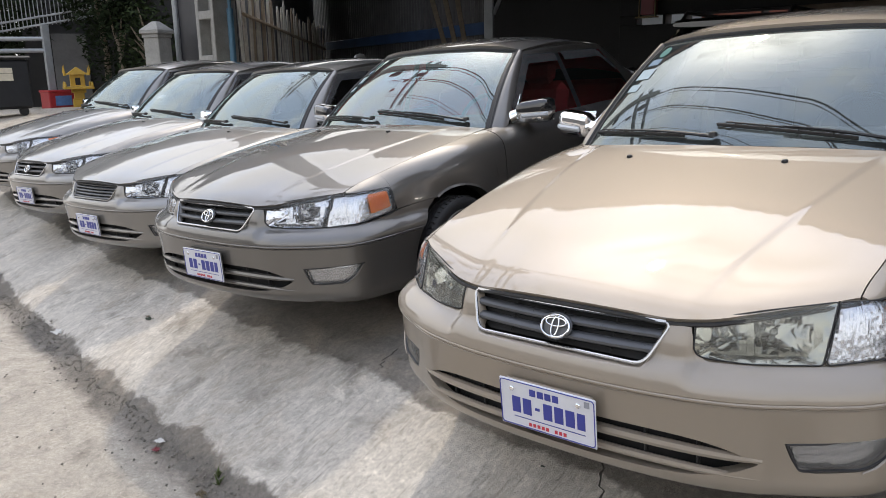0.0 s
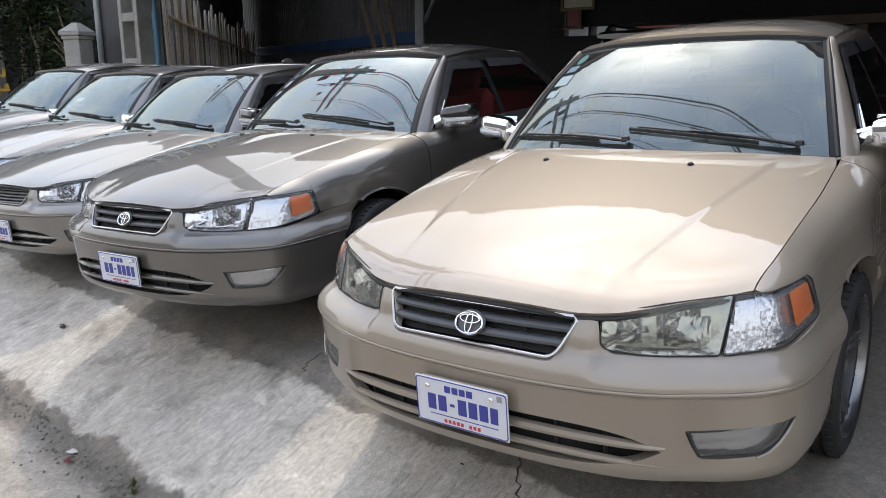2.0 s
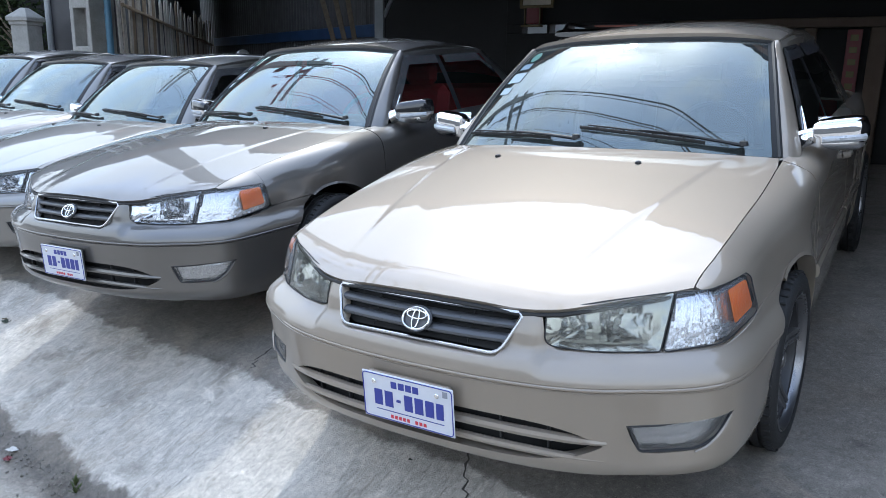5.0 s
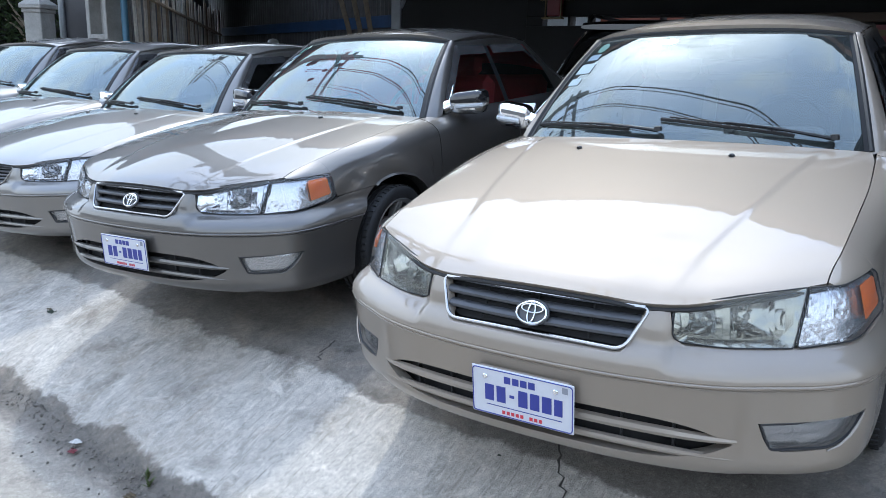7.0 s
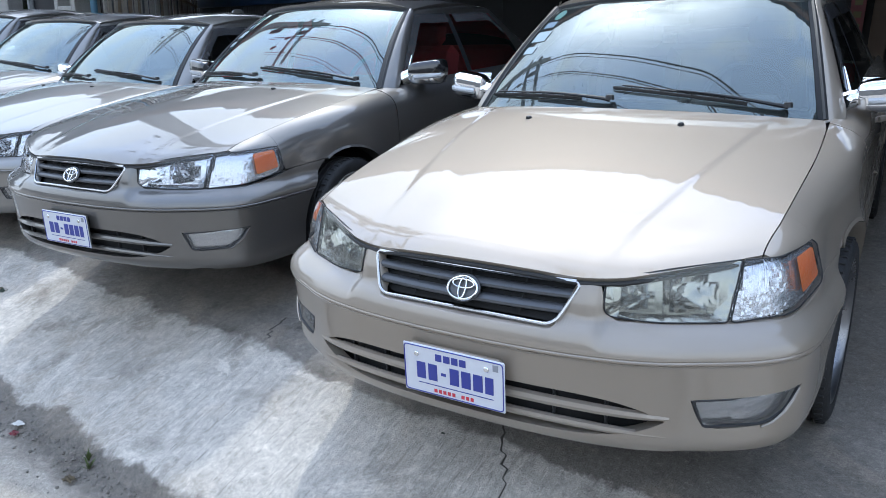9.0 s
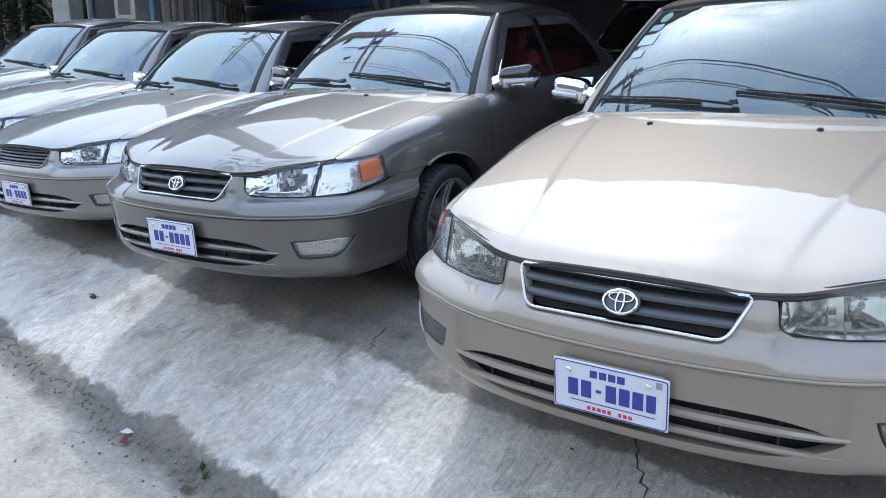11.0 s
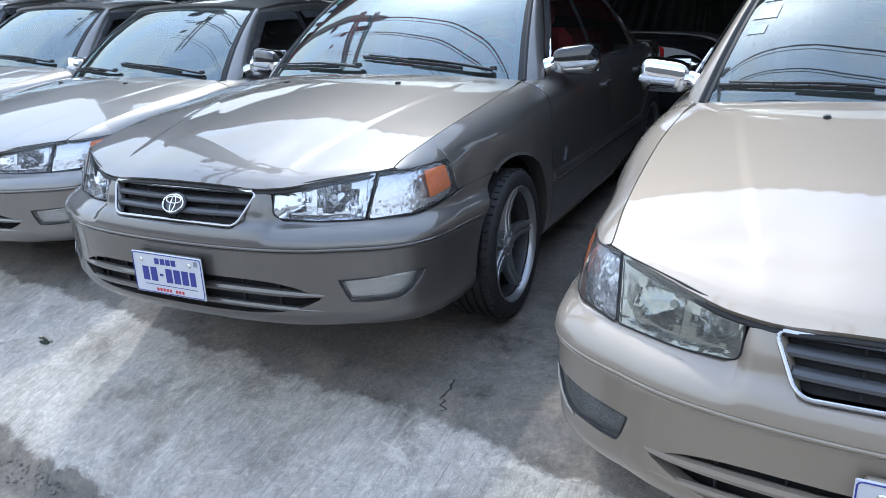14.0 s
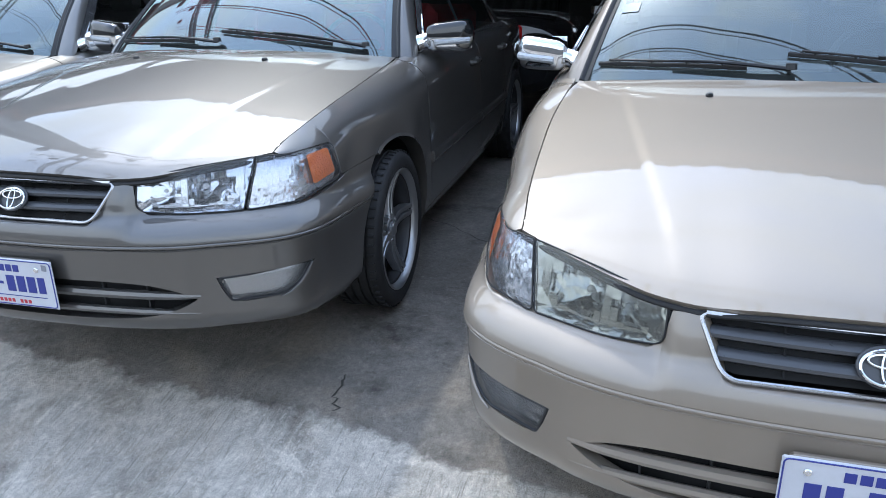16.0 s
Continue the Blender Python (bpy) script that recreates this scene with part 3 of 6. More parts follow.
def bar_on(path_pts, half, depth, nrm, mat=0, mesh=None):
    """A flat strip with rounded edges along a path, lying on a surface with normal nrm."""
    m = mesh or Mesh()
    return m.tube(path_pts, half, n=10, mat=mat, flat=depth / half, up=nrm)


def rounded_loop(corners, rad, n=6):
    """Closed loop of points with rounded corners, from 2D corners."""
    out = []
    k = len(corners)
    for i in range(k):
        p, c, q = np.array(corners[i - 1], float), np.array(corners[i], float), np.array(corners[(i + 1) % k], float)
        r = rad[i] if isinstance(rad, (list, tuple)) else rad
        a = c + (p - c) / np.linalg.norm(p - c) * r
        b = c + (q - c) / np.linalg.norm(q - c) * r
        for u in np.linspace(0, 1, n):
            out.append((1 - u) ** 2 * a + 2 * u * (1 - u) * c + u * u * b)
    return np.array(out)


def sheet_in_loop(loop, surf, rings=7):
    """Fills a loop given in surface coordinates; surf maps (a, b) to space."""
    c = loop.mean(axis=0)
    loop = np.concatenate([loop, loop[:1]])
    P = []
    for k in np.linspace(0, 1, rings):
        q = c + (loop - c) * (k if k > 0 else .001)
        P.append([surf(a, b) for a, b in q])
    return np.array(P).transpose(1, 0, 2)


GRILLE = rounded_loop([(-.333, .716), (.333, .716), (.281, .612), (-.281, .612)], [.022, .022, .03, .03])
GRILLE_TOPY = .040


def grille_pt(x, z, out=0.0):
    """The grille's face, bowed in plan and leaning back."""
    k = (z - .612) / .104
    y = -.033 + .068 * k + .34 * x * x * (.65 - .15 * k)
    return np.array([x, y - out, z + out * .2])


LAMP = rounded_loop([(.410, .726), (.56, .749), (.7335, .770), (.716, .622), (.56, .623), (.407, .632)], [.022, .03, .006, .012, .04, .034])
CORNER = rounded_loop([(.739, .770), (.86, .768), (1.016, .768), (1.060, .657), (.90, .630), (.722, .622)], [.006, .02, .018, .022, .03, .012])


def lamp_pt(s_x, z, out=0.0):
    """Lamp faces are laid out by distance across; past .75 along the outline."""
    s = arc_of_x(s_x) if s_x <= .66 else arc_of_x(.66) + (s_x - .66) * 1.30
    s = s + np.interp(s_x, [.4, .66, .735, 1.03], [0.0, .0, .040, .085]) * np.clip((z - .63) / .14, 0, 1)
    p = skin(s, z)
    q = skin(s, z + .004)
    n = np.cross(skin(s + .004, z) - p, q - p)
    n = n / np.linalg.norm(n)
    return p + n * out


def inside(loop, a, b):
    """Whether (a, b) lies within a closed loop."""
    c = False
    for (x0, y0), (x1, y1) in zip(loop, np.roll(loop, -1, axis=0)):
        if (y0 > b) != (y1 > b) and a < x0 + (b - y0) * (x1 - x0) / (y1 - y0):
            c = not c
    return c


BOWLS = ((.492, .688, .052, .044), (.628, .697, .066, .056))


def facets(loop, na, nb, depth, tilt, seed, bowls=()):
    """Small flat mirrors behind a lens, round its bowls where there are any."""
    rng = random.Random(seed)
    m = Mesh()
    lo, hi = loop.min(axis=0), loop.max(axis=0)
    da, db = (hi - lo) / (na, nb)
    shrunk = loop * .97 + loop.mean(axis=0) * .03
    shift = [rng.uniform(-.5, .5) for _ in range(na)]

    for i in range(na):
        for j in range(-1, nb + 1):
            a0, b0 = lo[0] + i * da, lo[1] + (j + shift[i]) * db
            ca, cb = a0 + da / 2, b0 + db / 2
            if not inside(shrunk, ca, cb) or any(((ca - p) / q) ** 2 + ((cb - o) / w) ** 2 < .9 for p, o, q, w in bowls):
                continue
            ta, tb = rng.gauss(0, tilt) * da, rng.gauss(0, tilt * .8) * db
            base = lamp_pt(ca, cb)
            n = lamp_pt(ca, cb, 1.0) - base
            ea, eb = lamp_pt(ca + da * .47, cb) - base, lamp_pt(ca, cb + db * .47) - base
            o = base - n * depth
            m.add([o + ea * u + eb * v - n * (ta / 2 * u + tb / 2 * v) for u, v in ((-1, -1), (1, -1), (1, 1), (-1, 1))], [(0, 1, 2, 3)])
    return m


def dishes():
    """The headlamp's round reflector dishes, cut into upright strips, in a ribbed panel."""
    rng = random.Random(11)
    m = Mesh()
    for ca, cb, ra, rb in BOWLS:
        n = 15
        for i in range(n):
            u0, u1 = -1 + 2 * i / n, -1 + 2 * (i + 1) / n
            uc, ta = (u0 + u1) / 2, rng.uniform(-.004, .004)
            for v0, v1 in ((-1, -.15 + rng.uniform(-.12, .12)), (.0, 1)):
                h = math.sqrt(max(.02, 1 - uc * uc))
                if v0 == 0:
                    v0 = top_
                tb = rng.uniform(-.004, .004)
                P = []
                for v in np.linspace(v0, v1, 6):
                    row = []
                    for u, sg in ((u0, -1), (u1, 1)):
                        d = .014 + .05 * max(0, 1 - uc * uc - v * v * h * h) + sg * (ta + .02 * uc / n) + tb * (v - v0)
                        row.append(lamp_pt(ca + ra * u, cb + rb * v * h, -d))
                    P.append(row)
                m.grid(np.array(P))
                top_ = v1
    return m


def tyre_mesh():
    r0, w = .318, .1
    prof = [(.240, -.088), (.244, -.096), (.258, -.103), (.285, -.105), (.303, -.099), (.313, -.086)]
    for g in (-.056, -.019, .019, .056):
        prof += [(r0 - .001, g - .0065), (r0 - .010, g - .0045), (r0 - .010, g + .0045), (r0 - .001, g + .0065)]
    prof += [(.313, .086), (.303, .099), (.285, .105), (.258, .103), (.244, .096), (.240, .088)]
    m = Mesh().lathe(prof, 56)
    for k in range(56):
        for sgn in (-1, 1):
            w0 = 2 * math.pi * k / 56
            rot = Matrix.Rotation(w0, 3, "X")
            m.box(rot @ Vector((sgn * .078, 0, .3155)), (.026, .011, .008), .002, rot)
    return m


def barrel_mesh():
    return Mesh().lathe([(.246, -.09), (.238, -.06), (.224, .0), (.222, .05), (.226, .074), (.218, .070), (.212, .05), (.21, -.085)], 56)


def rim_mesh(style):
    """Five pairs of flat spokes between the hub and a polished lip."""
    m = Mesh()
    m.lathe([(.231, .062), (.236, .084), (.242, .093), (.247, .095), (.2475, .100), (.243, .102), (.239, .098), (.232, .086), (.228, .072), (.228, .058)], 64)
    m.lathe([(.001, .074), (.026, .073), (.031, .068), (.033, .054)], 24)
    m.lathe([(.033, .062), (.056, .060), (.064, .052), (.067, .024)], 30)
    for k in range(5):
        w0 = 2 * math.pi * k / 5 + .08
        t, e = np.array([0, -math.sin(w0), math.cos(w0)]), np.array([0, math.cos(w0), math.sin(w0)])
        for sg in (-1, 1):
            rows = []
            for u in np.linspace(0, 1, 9):
                hw = .0150 - .0035 * u
                x = .060 - .012 * math.sin(math.pi * u) + .020 * u * u
                o = e * (.046 + .184 * u) + t * sg * (.0165 - .001 * u)
                rows.append([o + t * q + np.array([x + dx, 0, 0]) for q, dx in ((-hw - .001, -.034), (-hw, -.006), (-hw + .003, 0), (-hw * .3, -.0015), (hw * .3, -.0015), (hw - .003, 0), (hw, -.006), (hw + .001, -.034))])
            m.grid(np.array(rows))
    for k in range(5):
        w = 2 * math.pi * (k + .5) / 5 + .08
        m.lathe([(.001, .066), (.007, .066), (.009, .056)], 8, centre=(0, .046 * math.cos(w), .046 * math.sin(w)))
    return m


def build_car(paint, name_label, style):
    """One sedan; style holds what sets it apart."""
    car = new("car")
    tagged(car, name_label, "car", "sedans parked in a row")
    dark_trim, gloss_black = MAT["black_plastic"], MAT["gap_black"]
    part("hood", hood_mesh(), paint, car)
    # dark tube under the hood's front edge stands in for the shaded gap
    gx = np.linspace(-.733, .733, 61)
    part("hood_gap_shade", Mesh().tube([(x / .737 * float(SEAM_X(HOOD_Y(abs(x)))), float(HOOD_Y(abs(x))) + .002, float(HOOD_Z(abs(x))) - .0165) for x in gx], .0068, 8), MAT["rubber"], car)
    bumper = part("front_bumper", bumper_mesh(), paint, car)
    fm, lip = fender_mesh(), arch_lip(AXLE_F)
    fm.add(lip.v, lip.f)
    part("front_fender", fm, paint, car)
    part("front_fender", fm.mirrored(), paint, car)
    # doors with handles, glass and rain visors
    for y0, y1, gl in ((1.426, 2.50, 0), (2.508, 3.305, 1)):
        dm = door_mesh(y0, y1)
        hy = y1 - .16
        hm = Mesh()
        base = flank(np.array([hy]), np.array([.13]))[0]
        hm.tube([(base[0] - .004, hy - .085, base[2]), (base[0] + .022, hy - .06, base[2] + .002), (base[0] + .026, hy, base[2] + .004), (base[0] + .022, hy + .06, base[2] + .004), (base[0] - .004, hy + .075, base[2] + .004)], .013, 8, flat=1.2)
        strip = Mesh()
        sy = np.linspace(y0 + .012, y1 - .012, 14)
        sp = flank(sy, SEAM_Z(sy) - .505)
        strip.tube(sp + np.array([.004, 0, 0]), .028, 10, flat=1.0, up=(0, 0, 1))
        strip.v = [((x - sp[0][0] - .004) * .4 + sp[0][0] + .004, y, z) for x, y, z in strip.v]
        if gl == 0:
            g = np.array([[side_glass(np.array(a), np.array(z)) for a in np.linspace(np.interp(z, [.94, 1.33], [1.585, 2.07]), 2.475, 14)] for z in np.linspace(.94, 1.335, 9)])
            vy = np.concatenate([np.linspace(1.70, 2.08, 10), np.linspace(2.12, 2.46, 8)])
            vz = np.where(vy < 2.08, np.interp(vy, [1.585, 2.07], [.945, 1.335]), 1.338)
        else:
            g = np.array([[side_glass(np.array(a), np.array(z)) for a in np.linspace(2.535, np.interp(z, [.94, 1.15, 1.33], [3.40, 3.30, 3.12]), 14)] for z in np.linspace(.95, 1.335, 9)])
            vy = np.concatenate([np.linspace(2.545, 3.05, 12), np.linspace(3.09, 3.22, 5)])
            vz = np.where(vy < 3.06, 1.338, np.interp(vy, [3.06, 3.30], [1.336, 1.17]))
        gm = Mesh().grid(g, flip=True)
        vis, rail = Mesh(), Mesh()
        top = side_glass(vy, vz) + np.array([.014, 0, .004])
        bot = side_glass(vy, vz - .055) + np.array([.026, 0, 0])
        vis.grid(np.stack([top, (top + bot) / 2 + np.array([.004, 0, 0]), bot]))
        rail.tube((top * .35 + bot * .65)[:4] + np.array([.006, 0, 0]), [.010, .008, .006, .003], 6, flat=1.0, up=(1, 0, 0))
        for mir in (0, 1):
            f = (lambda k: k.mirrored()) if mir else (lambda k: k)
            d = part("rear_door" if gl else "front_door", f(dm), paint, car)
            part("door_handle", f(hm), paint, d)
            part("side_moulding", f(strip), paint, d)
            part("side_window", f(gm), MAT["side_glass"], d, "dark tinted side window")
            v = part("rain_visor", f(vis), MAT["smoke"], d)
            if gl == 0:
                part("visor_trim", f(rail), MAT["chrome"], v, "chrome trim strip")
    qm, lip = quarter_mesh(), arch_lip(AXLE_R)
    qm.add(lip.v, lip.f)
    part("quarter_panel", qm, paint, car)
    part("quarter_panel", qm.mirrored(), paint, car)
    # pillars and rails
    pil = Mesh()
    v = np.linspace(-.02, 1.02, 16)
    inner = windshield(np.full(16, 1.0), v, grow=-.004, lift=.003)
    zz = inner[:, 2]
    outer = side_glass(np.interp(zz, [.94, 1.35], [1.60, 2.10]), np.minimum(zz, 1.36)) + np.array([.006, 0, 0])
    mid = (inner + outer) / 2 + np.array([.012, -.012, .008])
    pil.grid(np.stack([inner, inner * .65 + mid * .35 + np.array([.004, -.004, .003]), mid, outer * .65 + mid * .35 + np.array([.005, -.002, .002]), outer]))
    ry = np.linspace(2.07, 3.16, 20)
    r0 = np.stack([.608 + .015 * np.sin(np.pi * (ry - 2.07) / 1.2), ry, 1.352 + .028 * np.sin(np.pi * (ry - 2.07) / 1.2) + 0 * ry], -1)
    r1 = side_glass(ry, np.full(20, 1.333)) + np.array([.012, 0, 0])
    pil.grid(np.stack([r0 + np.array([-.01, 0, .012]), r0 + np.array([.016, 0, -.004]), r1]))
    pz = np.linspace(.95, 1.34, 8)
    bp0, bp1 = side_glass(np.full(8, 2.475), pz), side_glass(np.full(8, 2.535), pz)
    pil.grid(np.stack([bp0 + np.array([.004, 0, 0]), bp1 + np.array([.004, 0, 0])]), mat=1)
    c0 = side_glass(np.interp(pz, [.94, 1.15, 1.34], [3.40, 3.30, 3.12]), pz) + np.array([.006, 0, 0])
    c1 = np.stack([np.interp(pz, [.95, 1.34], [.73, .56]), np.interp(pz, [.95, 1.34], [3.95, 3.24]), pz + .01], -1)
    pil.grid(np.stack([c0, (c0 * .6 + c1 * .4) + np.array([.03, 0, 0]), c1]))
    part("roof_pillar", pil, [paint, MAT["black_plastic"]], car)
    part("roof_pillar", pil.mirrored(), [paint, MAT["black_plastic"]], car)
    part("roof", roof_mesh(), paint, car)
    if style.get("antenna"):
        part("roof_antenna", Mesh().ball((0, 3.02, 1.452), (.022, .085, .045), 8), paint, car)
    # windscreen with its black border and seal
    uu, vv = np.meshgrid(np.linspace(-.968, .968, 41), np.linspace(.0, 1, 21), indexing="ij")
    ws = part("windscreen", Mesh().grid(windshield(uu, vv)), MAT["windscreen_bare" if style.get("haze") else "windscreen"], car, "clear windscreen reflecting the sky")
    seal = Mesh()
    for u0, u1 in ((-1.0, -.965), (.965, 1.0)):
        seal.grid(windshield(*np.meshgrid(np.linspace(u0, u1, 3), np.linspace(0, 1, 20), indexing="ij"), lift=.003))
    seal.tube(windshield(np.linspace(-1, 1, 40), np.full(40, 1.0), lift=.001), .009, 6)
    for sg in (-1, 1):
        seal.tube(windshield(np.full(20, sg * 1.0), np.linspace(0, 1, 20), lift=.002), .011, 6)
    part("windscreen_seal", seal, MAT["rubber"], ws)
    frit = Mesh()
    uu, vv = np.meshgrid(np.linspace(-.98, .98, 30), np.linspace(-.02, .055, 3), indexing="ij")
    frit.grid(windshield(uu, vv, lift=-.004))
    for u0, u1 in ((-.985, -.925), (.925, .985)):
        frit.grid(windshield(*np.meshgrid(np.linspace(u0, u1, 3), np.linspace(0, 1, 20), indexing="ij"), lift=-.004))
    frit.grid(windshield(*np.meshgrid(np.linspace(-.98, .98, 30), np.linspace(.965, 1.0, 3), indexing="ij"), lift=-.004))
    part("black_border", frit, MAT["gap_black"], ws)
    mir = Mesh().box((0, 1.98, 1.305), (.22, .03, .065), .012).tube([(0, 1.99, 1.32), (0, 1.97, 1.375)], .012)
    part("rear_view_mirror", mir, MAT["black_plastic"], ws)
    if style.get("sticker"):
        st = Mesh()
        ring = [(-.855 + .045 * math.cos(a), .87 + .06 * math.sin(a)) for a in np.linspace(0, 2 * math.pi, 20, endpoint=False)]
        st.add([windshield(np.array(a), np.array(b), lift=.003) for a, b in ring], [tuple(range(20))], 0)
        for k, (a0, a1, b0, b1, mt) in enumerate(((-.925, -.82, .72, .79, 1), (-.935, -.80, .57, .68, 2), (-.925, -.83, .45, .52, 2))):
            st.grid(windshield(*np.meshgrid(np.linspace(a0, a1, 4), np.linspace(b0, b1, 4), indexing="ij"), lift=.003), mat=mt)
        part("sticker", st, [MAT["sticker_green"], MAT["sticker_blue"], MAT["sticker_white"]], ws, "inspection stickers on the glass")
    # cowl, wipers and washer jets
    cw = Mesh()
    xs = np.linspace(-.73, .73, 30)
    cw.grid(np.stack([np.stack([xs, COWL_Y(np.abs(xs)) - .045, COWL_Z(np.abs(xs)) - .035], -1), np.stack([xs, COWL_Y(np.abs(xs)) + .01, COWL_Z(np.abs(xs)) - .020], -1), np.stack([xs, COWL_Y(np.abs(xs)) + .05, COWL_Z(np.abs(xs)) - .004], -1)]))
    part("cowl", cw, MAT["black_plastic"], car)
    for x0, x1, v0, v1 in ((.62, -.02, .035, .115), (-.05, -.66, .03, .075)):
        wm, blade = Mesh(), Mesh()
        n = 12
        u = np.linspace(0, 1, n)
        q = windshield((x0 + (x1 - x0) * u) / WS_BX, v0 + (v1 - v0) * u, lift=.026)
        q[:, 2] += .012 * np.sin(np.pi * u)
        half = q[: n * 2 // 3]
        wm.tube(half, np.linspace(.012, .005, len(half)), 8, flat=.7)
        wm.lathe([(.001, .02), (.016, .018), (.02, 0)], 12, axis="z", centre=tuple(q[0]))
        b = windshield((x0 + (x1 - x0) * np.linspace(.22, 1.06, 14)) / WS_BX, np.linspace(v0 + .02, v1 + .015, 14), lift=.012)
        blade.tube(b, .005, 6, flat=1.6)
        b2 = b + np.array([0, -.004, .014])
        blade.tube(b2[1:-1], .004, 6)
        for k in (2, 5, 8, 11):
            blade.tube([b[k], b2[k]], .004, 5)
        w = part("wiper", wm, MAT["wiper_black"], car)
        part("wiper_blade", blade, MAT["rubber"], w)
    for x in (-.305, .305):
        z = float(hood_z(np.array(x), np.array(.82)))
        jet = Mesh().ball((x, 1.090, z + .004), (.012, .016, .009), 8).box((x, 1.077, z + .008), (.01, .008, .008), .002)
        part("washer_jet", jet, MAT["black_plastic"], car)
    # grille
    gr = new("grille")
    gr.parent = car
    loop = [grille_pt(a, b, .006) for a, b in GRILLE]
    loop.append(loop[0])
    loop.append(loop[1])
    fr = Mesh().tube(loop, .0052 if style["grille"] == 0 else .005, 8, caps=False, flat=1.0)
    if style["grille"] == 0:
        fr.tube([grille_pt(x, .7185, .004) for x in np.linspace(-.318, .318, 30)], .0105, 8, flat=.8)
    part("grille_surround", fr, MAT["trim_chrome"] if style["grille"] == 0 else paint, gr, "chrome surround" if style["grille"] == 0 else "")
    back = Mesh().grid(sheet_in_loop(GRILLE, lambda a, b: grille_pt(a, b, -.035)))
    part("grille_mesh", back, MAT["gap_black"], gr)
    bars = ((.684, 1.35), (.648, 1.35), (.7145, .7)) if style["grille"] == 0 else [(.612 + .104 * (k + .62) / 5, 1) for k in range(5)]
    for z, grow in bars:
        hw = .275 + .052 * (z - .612) / .104
        xs = np.linspace(-hw, hw, 25)
        rows = []
        for dz, o in ((-.0085, -.024), (-.0085, -.010), (-.006, -.002), (-.001, .0015), (.004, -.001), (.0075, -.009), (.0075, -.024)):
            rows.append([grille_pt(x, z + dz * grow, o) for x in xs])
        part("grille_bar", Mesh().grid(np.array(rows)), MAT["grille_grey"], gr)
    for x in (-.17, .0, .17):
        part("grille_rib", Mesh().tube([grille_pt(x, .622, -.02), grille_pt(x, .708, -.02)], .003, 6), MAT["gap_black"], gr)
    if style.get("badge", True):
        bm_ = Mesh()

        def ell(a, b, cz, n=36):
            return [grille_pt(a * math.cos(w), .664 + cz + b * math.sin(w), .013) for w in np.linspace(0, 2 * math.pi, n + 1)]
        bm_.tube(ell(.0470, .0275, .002), .0036, 8, caps=False)
        bm_.tube(ell(.0110, .0255, .002), .0024, 8, caps=False)
        bm_.tube(ell(.0340, .0105, .0125), .0025, 8, caps=False)
        bm_.tube([grille_pt(.05 * math.cos(w), .666 + .031 * math.sin(w), .007) for w in np.linspace(0, 2 * math.pi, 37)], .0042, 8, caps=False, mat=1)
        bm_.add([grille_pt(0, .666, .006)] + [grille_pt(.05 * math.cos(w), .666 + .031 * math.sin(w), .006) for w in np.linspace(0, 2 * math.pi, 37)], [(0, k + 1, k + 2) for k in range(36)], 1)
        part("badge", bm_, [MAT["chrome"], MAT["grille_grey"]], gr, "chrome oval badge")
    # headlamps
    for sg in (0, 1):
        f = (lambda k: k.mirrored()) if sg else (lambda k: k)
        hl = part("headlight", f(Mesh().grid(sheet_in_loop(LAMP, lambda a, b: lamp_pt(a, b, .003), 9))), MAT["lamp_glass" if not style.get("haze") else "lamp_glass_hazy"], car, "clear headlight lens")
        hs = Mesh()
        ring = [lamp_pt(a, b, .002) for a, b in LAMP]
        ring += ring[:2]
        hs.tube(ring, .0022, 6, caps=False)
        part("lamp_gasket", f(hs), MAT["rubber"], hl)
        bowl = Mesh()
        deep = [lamp_pt(a, b, 0) for a, b in LAMP]
        c = np.mean(deep, axis=0) + np.array([-.012, .055, 0])
        bowl.grid(np.array([[np.array(p) + np.array([0, .004, 0]), np.array(p) * .8 + (c + np.array([0, -.012, 0])) * .2, np.array(p) * .45 + c * .55, c] for p in deep]), closed=True)
        part("lamp_housing", f(bowl), MAT["lamp_inner"], hl)
        part("lamp_reflector", f(style_mesh("lamp_facets", lambda: facets(LAMP, 16, 16, .012, .05, 3, BOWLS))), MAT["reflector"], hl, "bright faceted reflector", sharp=1)
        part("reflector_dish", f(style_mesh("dishes", dishes)), MAT["dish"], hl, "upright strips of bright reflector", sharp=8)
        for ca, cb, ra, rb in BOWLS:
            p = lamp_pt(ca, cb + .006, -.040)
            part("bulb", f(Mesh().ball(tuple(p), (.009, .014, .009), 8)), MAT["bulb"], hl)
        cl = part("corner_lamp", f(Mesh().grid(sheet_in_loop(CORNER, lambda a, b: lamp_pt(a, b, .003), 9))), MAT["lamp_glass"], car, "clear corner lamp with an amber end")
        hs = Mesh()
        ring = [lamp_pt(a, b, .002) for a, b in CORNER]
        ring += ring[:2]
        hs.tube(ring, .0022, 6, caps=False)
        part("lamp_gasket", f(hs), MAT["rubber"], cl)
        back = Mesh().grid(sheet_in_loop(CORNER * .97 + CORNER.mean(axis=0) * .03, lambda a, b: lamp_pt(a, b, -.024), 9))
        part("lamp_housing", f(back), MAT["lamp_inner"], cl)
        part("lamp_reflector", f(style_mesh("corner_facets", lambda: facets(CORNER, 40, 16, .014, .06, 5))), MAT["reflector"], cl, sharp=1)
        am = rounded_loop([(.916, .755), (.999, .758), (1.033, .678), (.944, .662)], .010)
        part("amber_reflector", f(Mesh().grid(sheet_in_loop(am, lambda a, b: lamp_pt(a, b, -.004), 6))), MAT["amber"], cl, "orange reflector")
        # fog lamp
        FOG = rounded_loop([(.638, .434), (.70, .438), (.869, .448), (.846, .390), (.806, .360), (.664, .356)], [.008, .02, .005, .02, .02, .012])

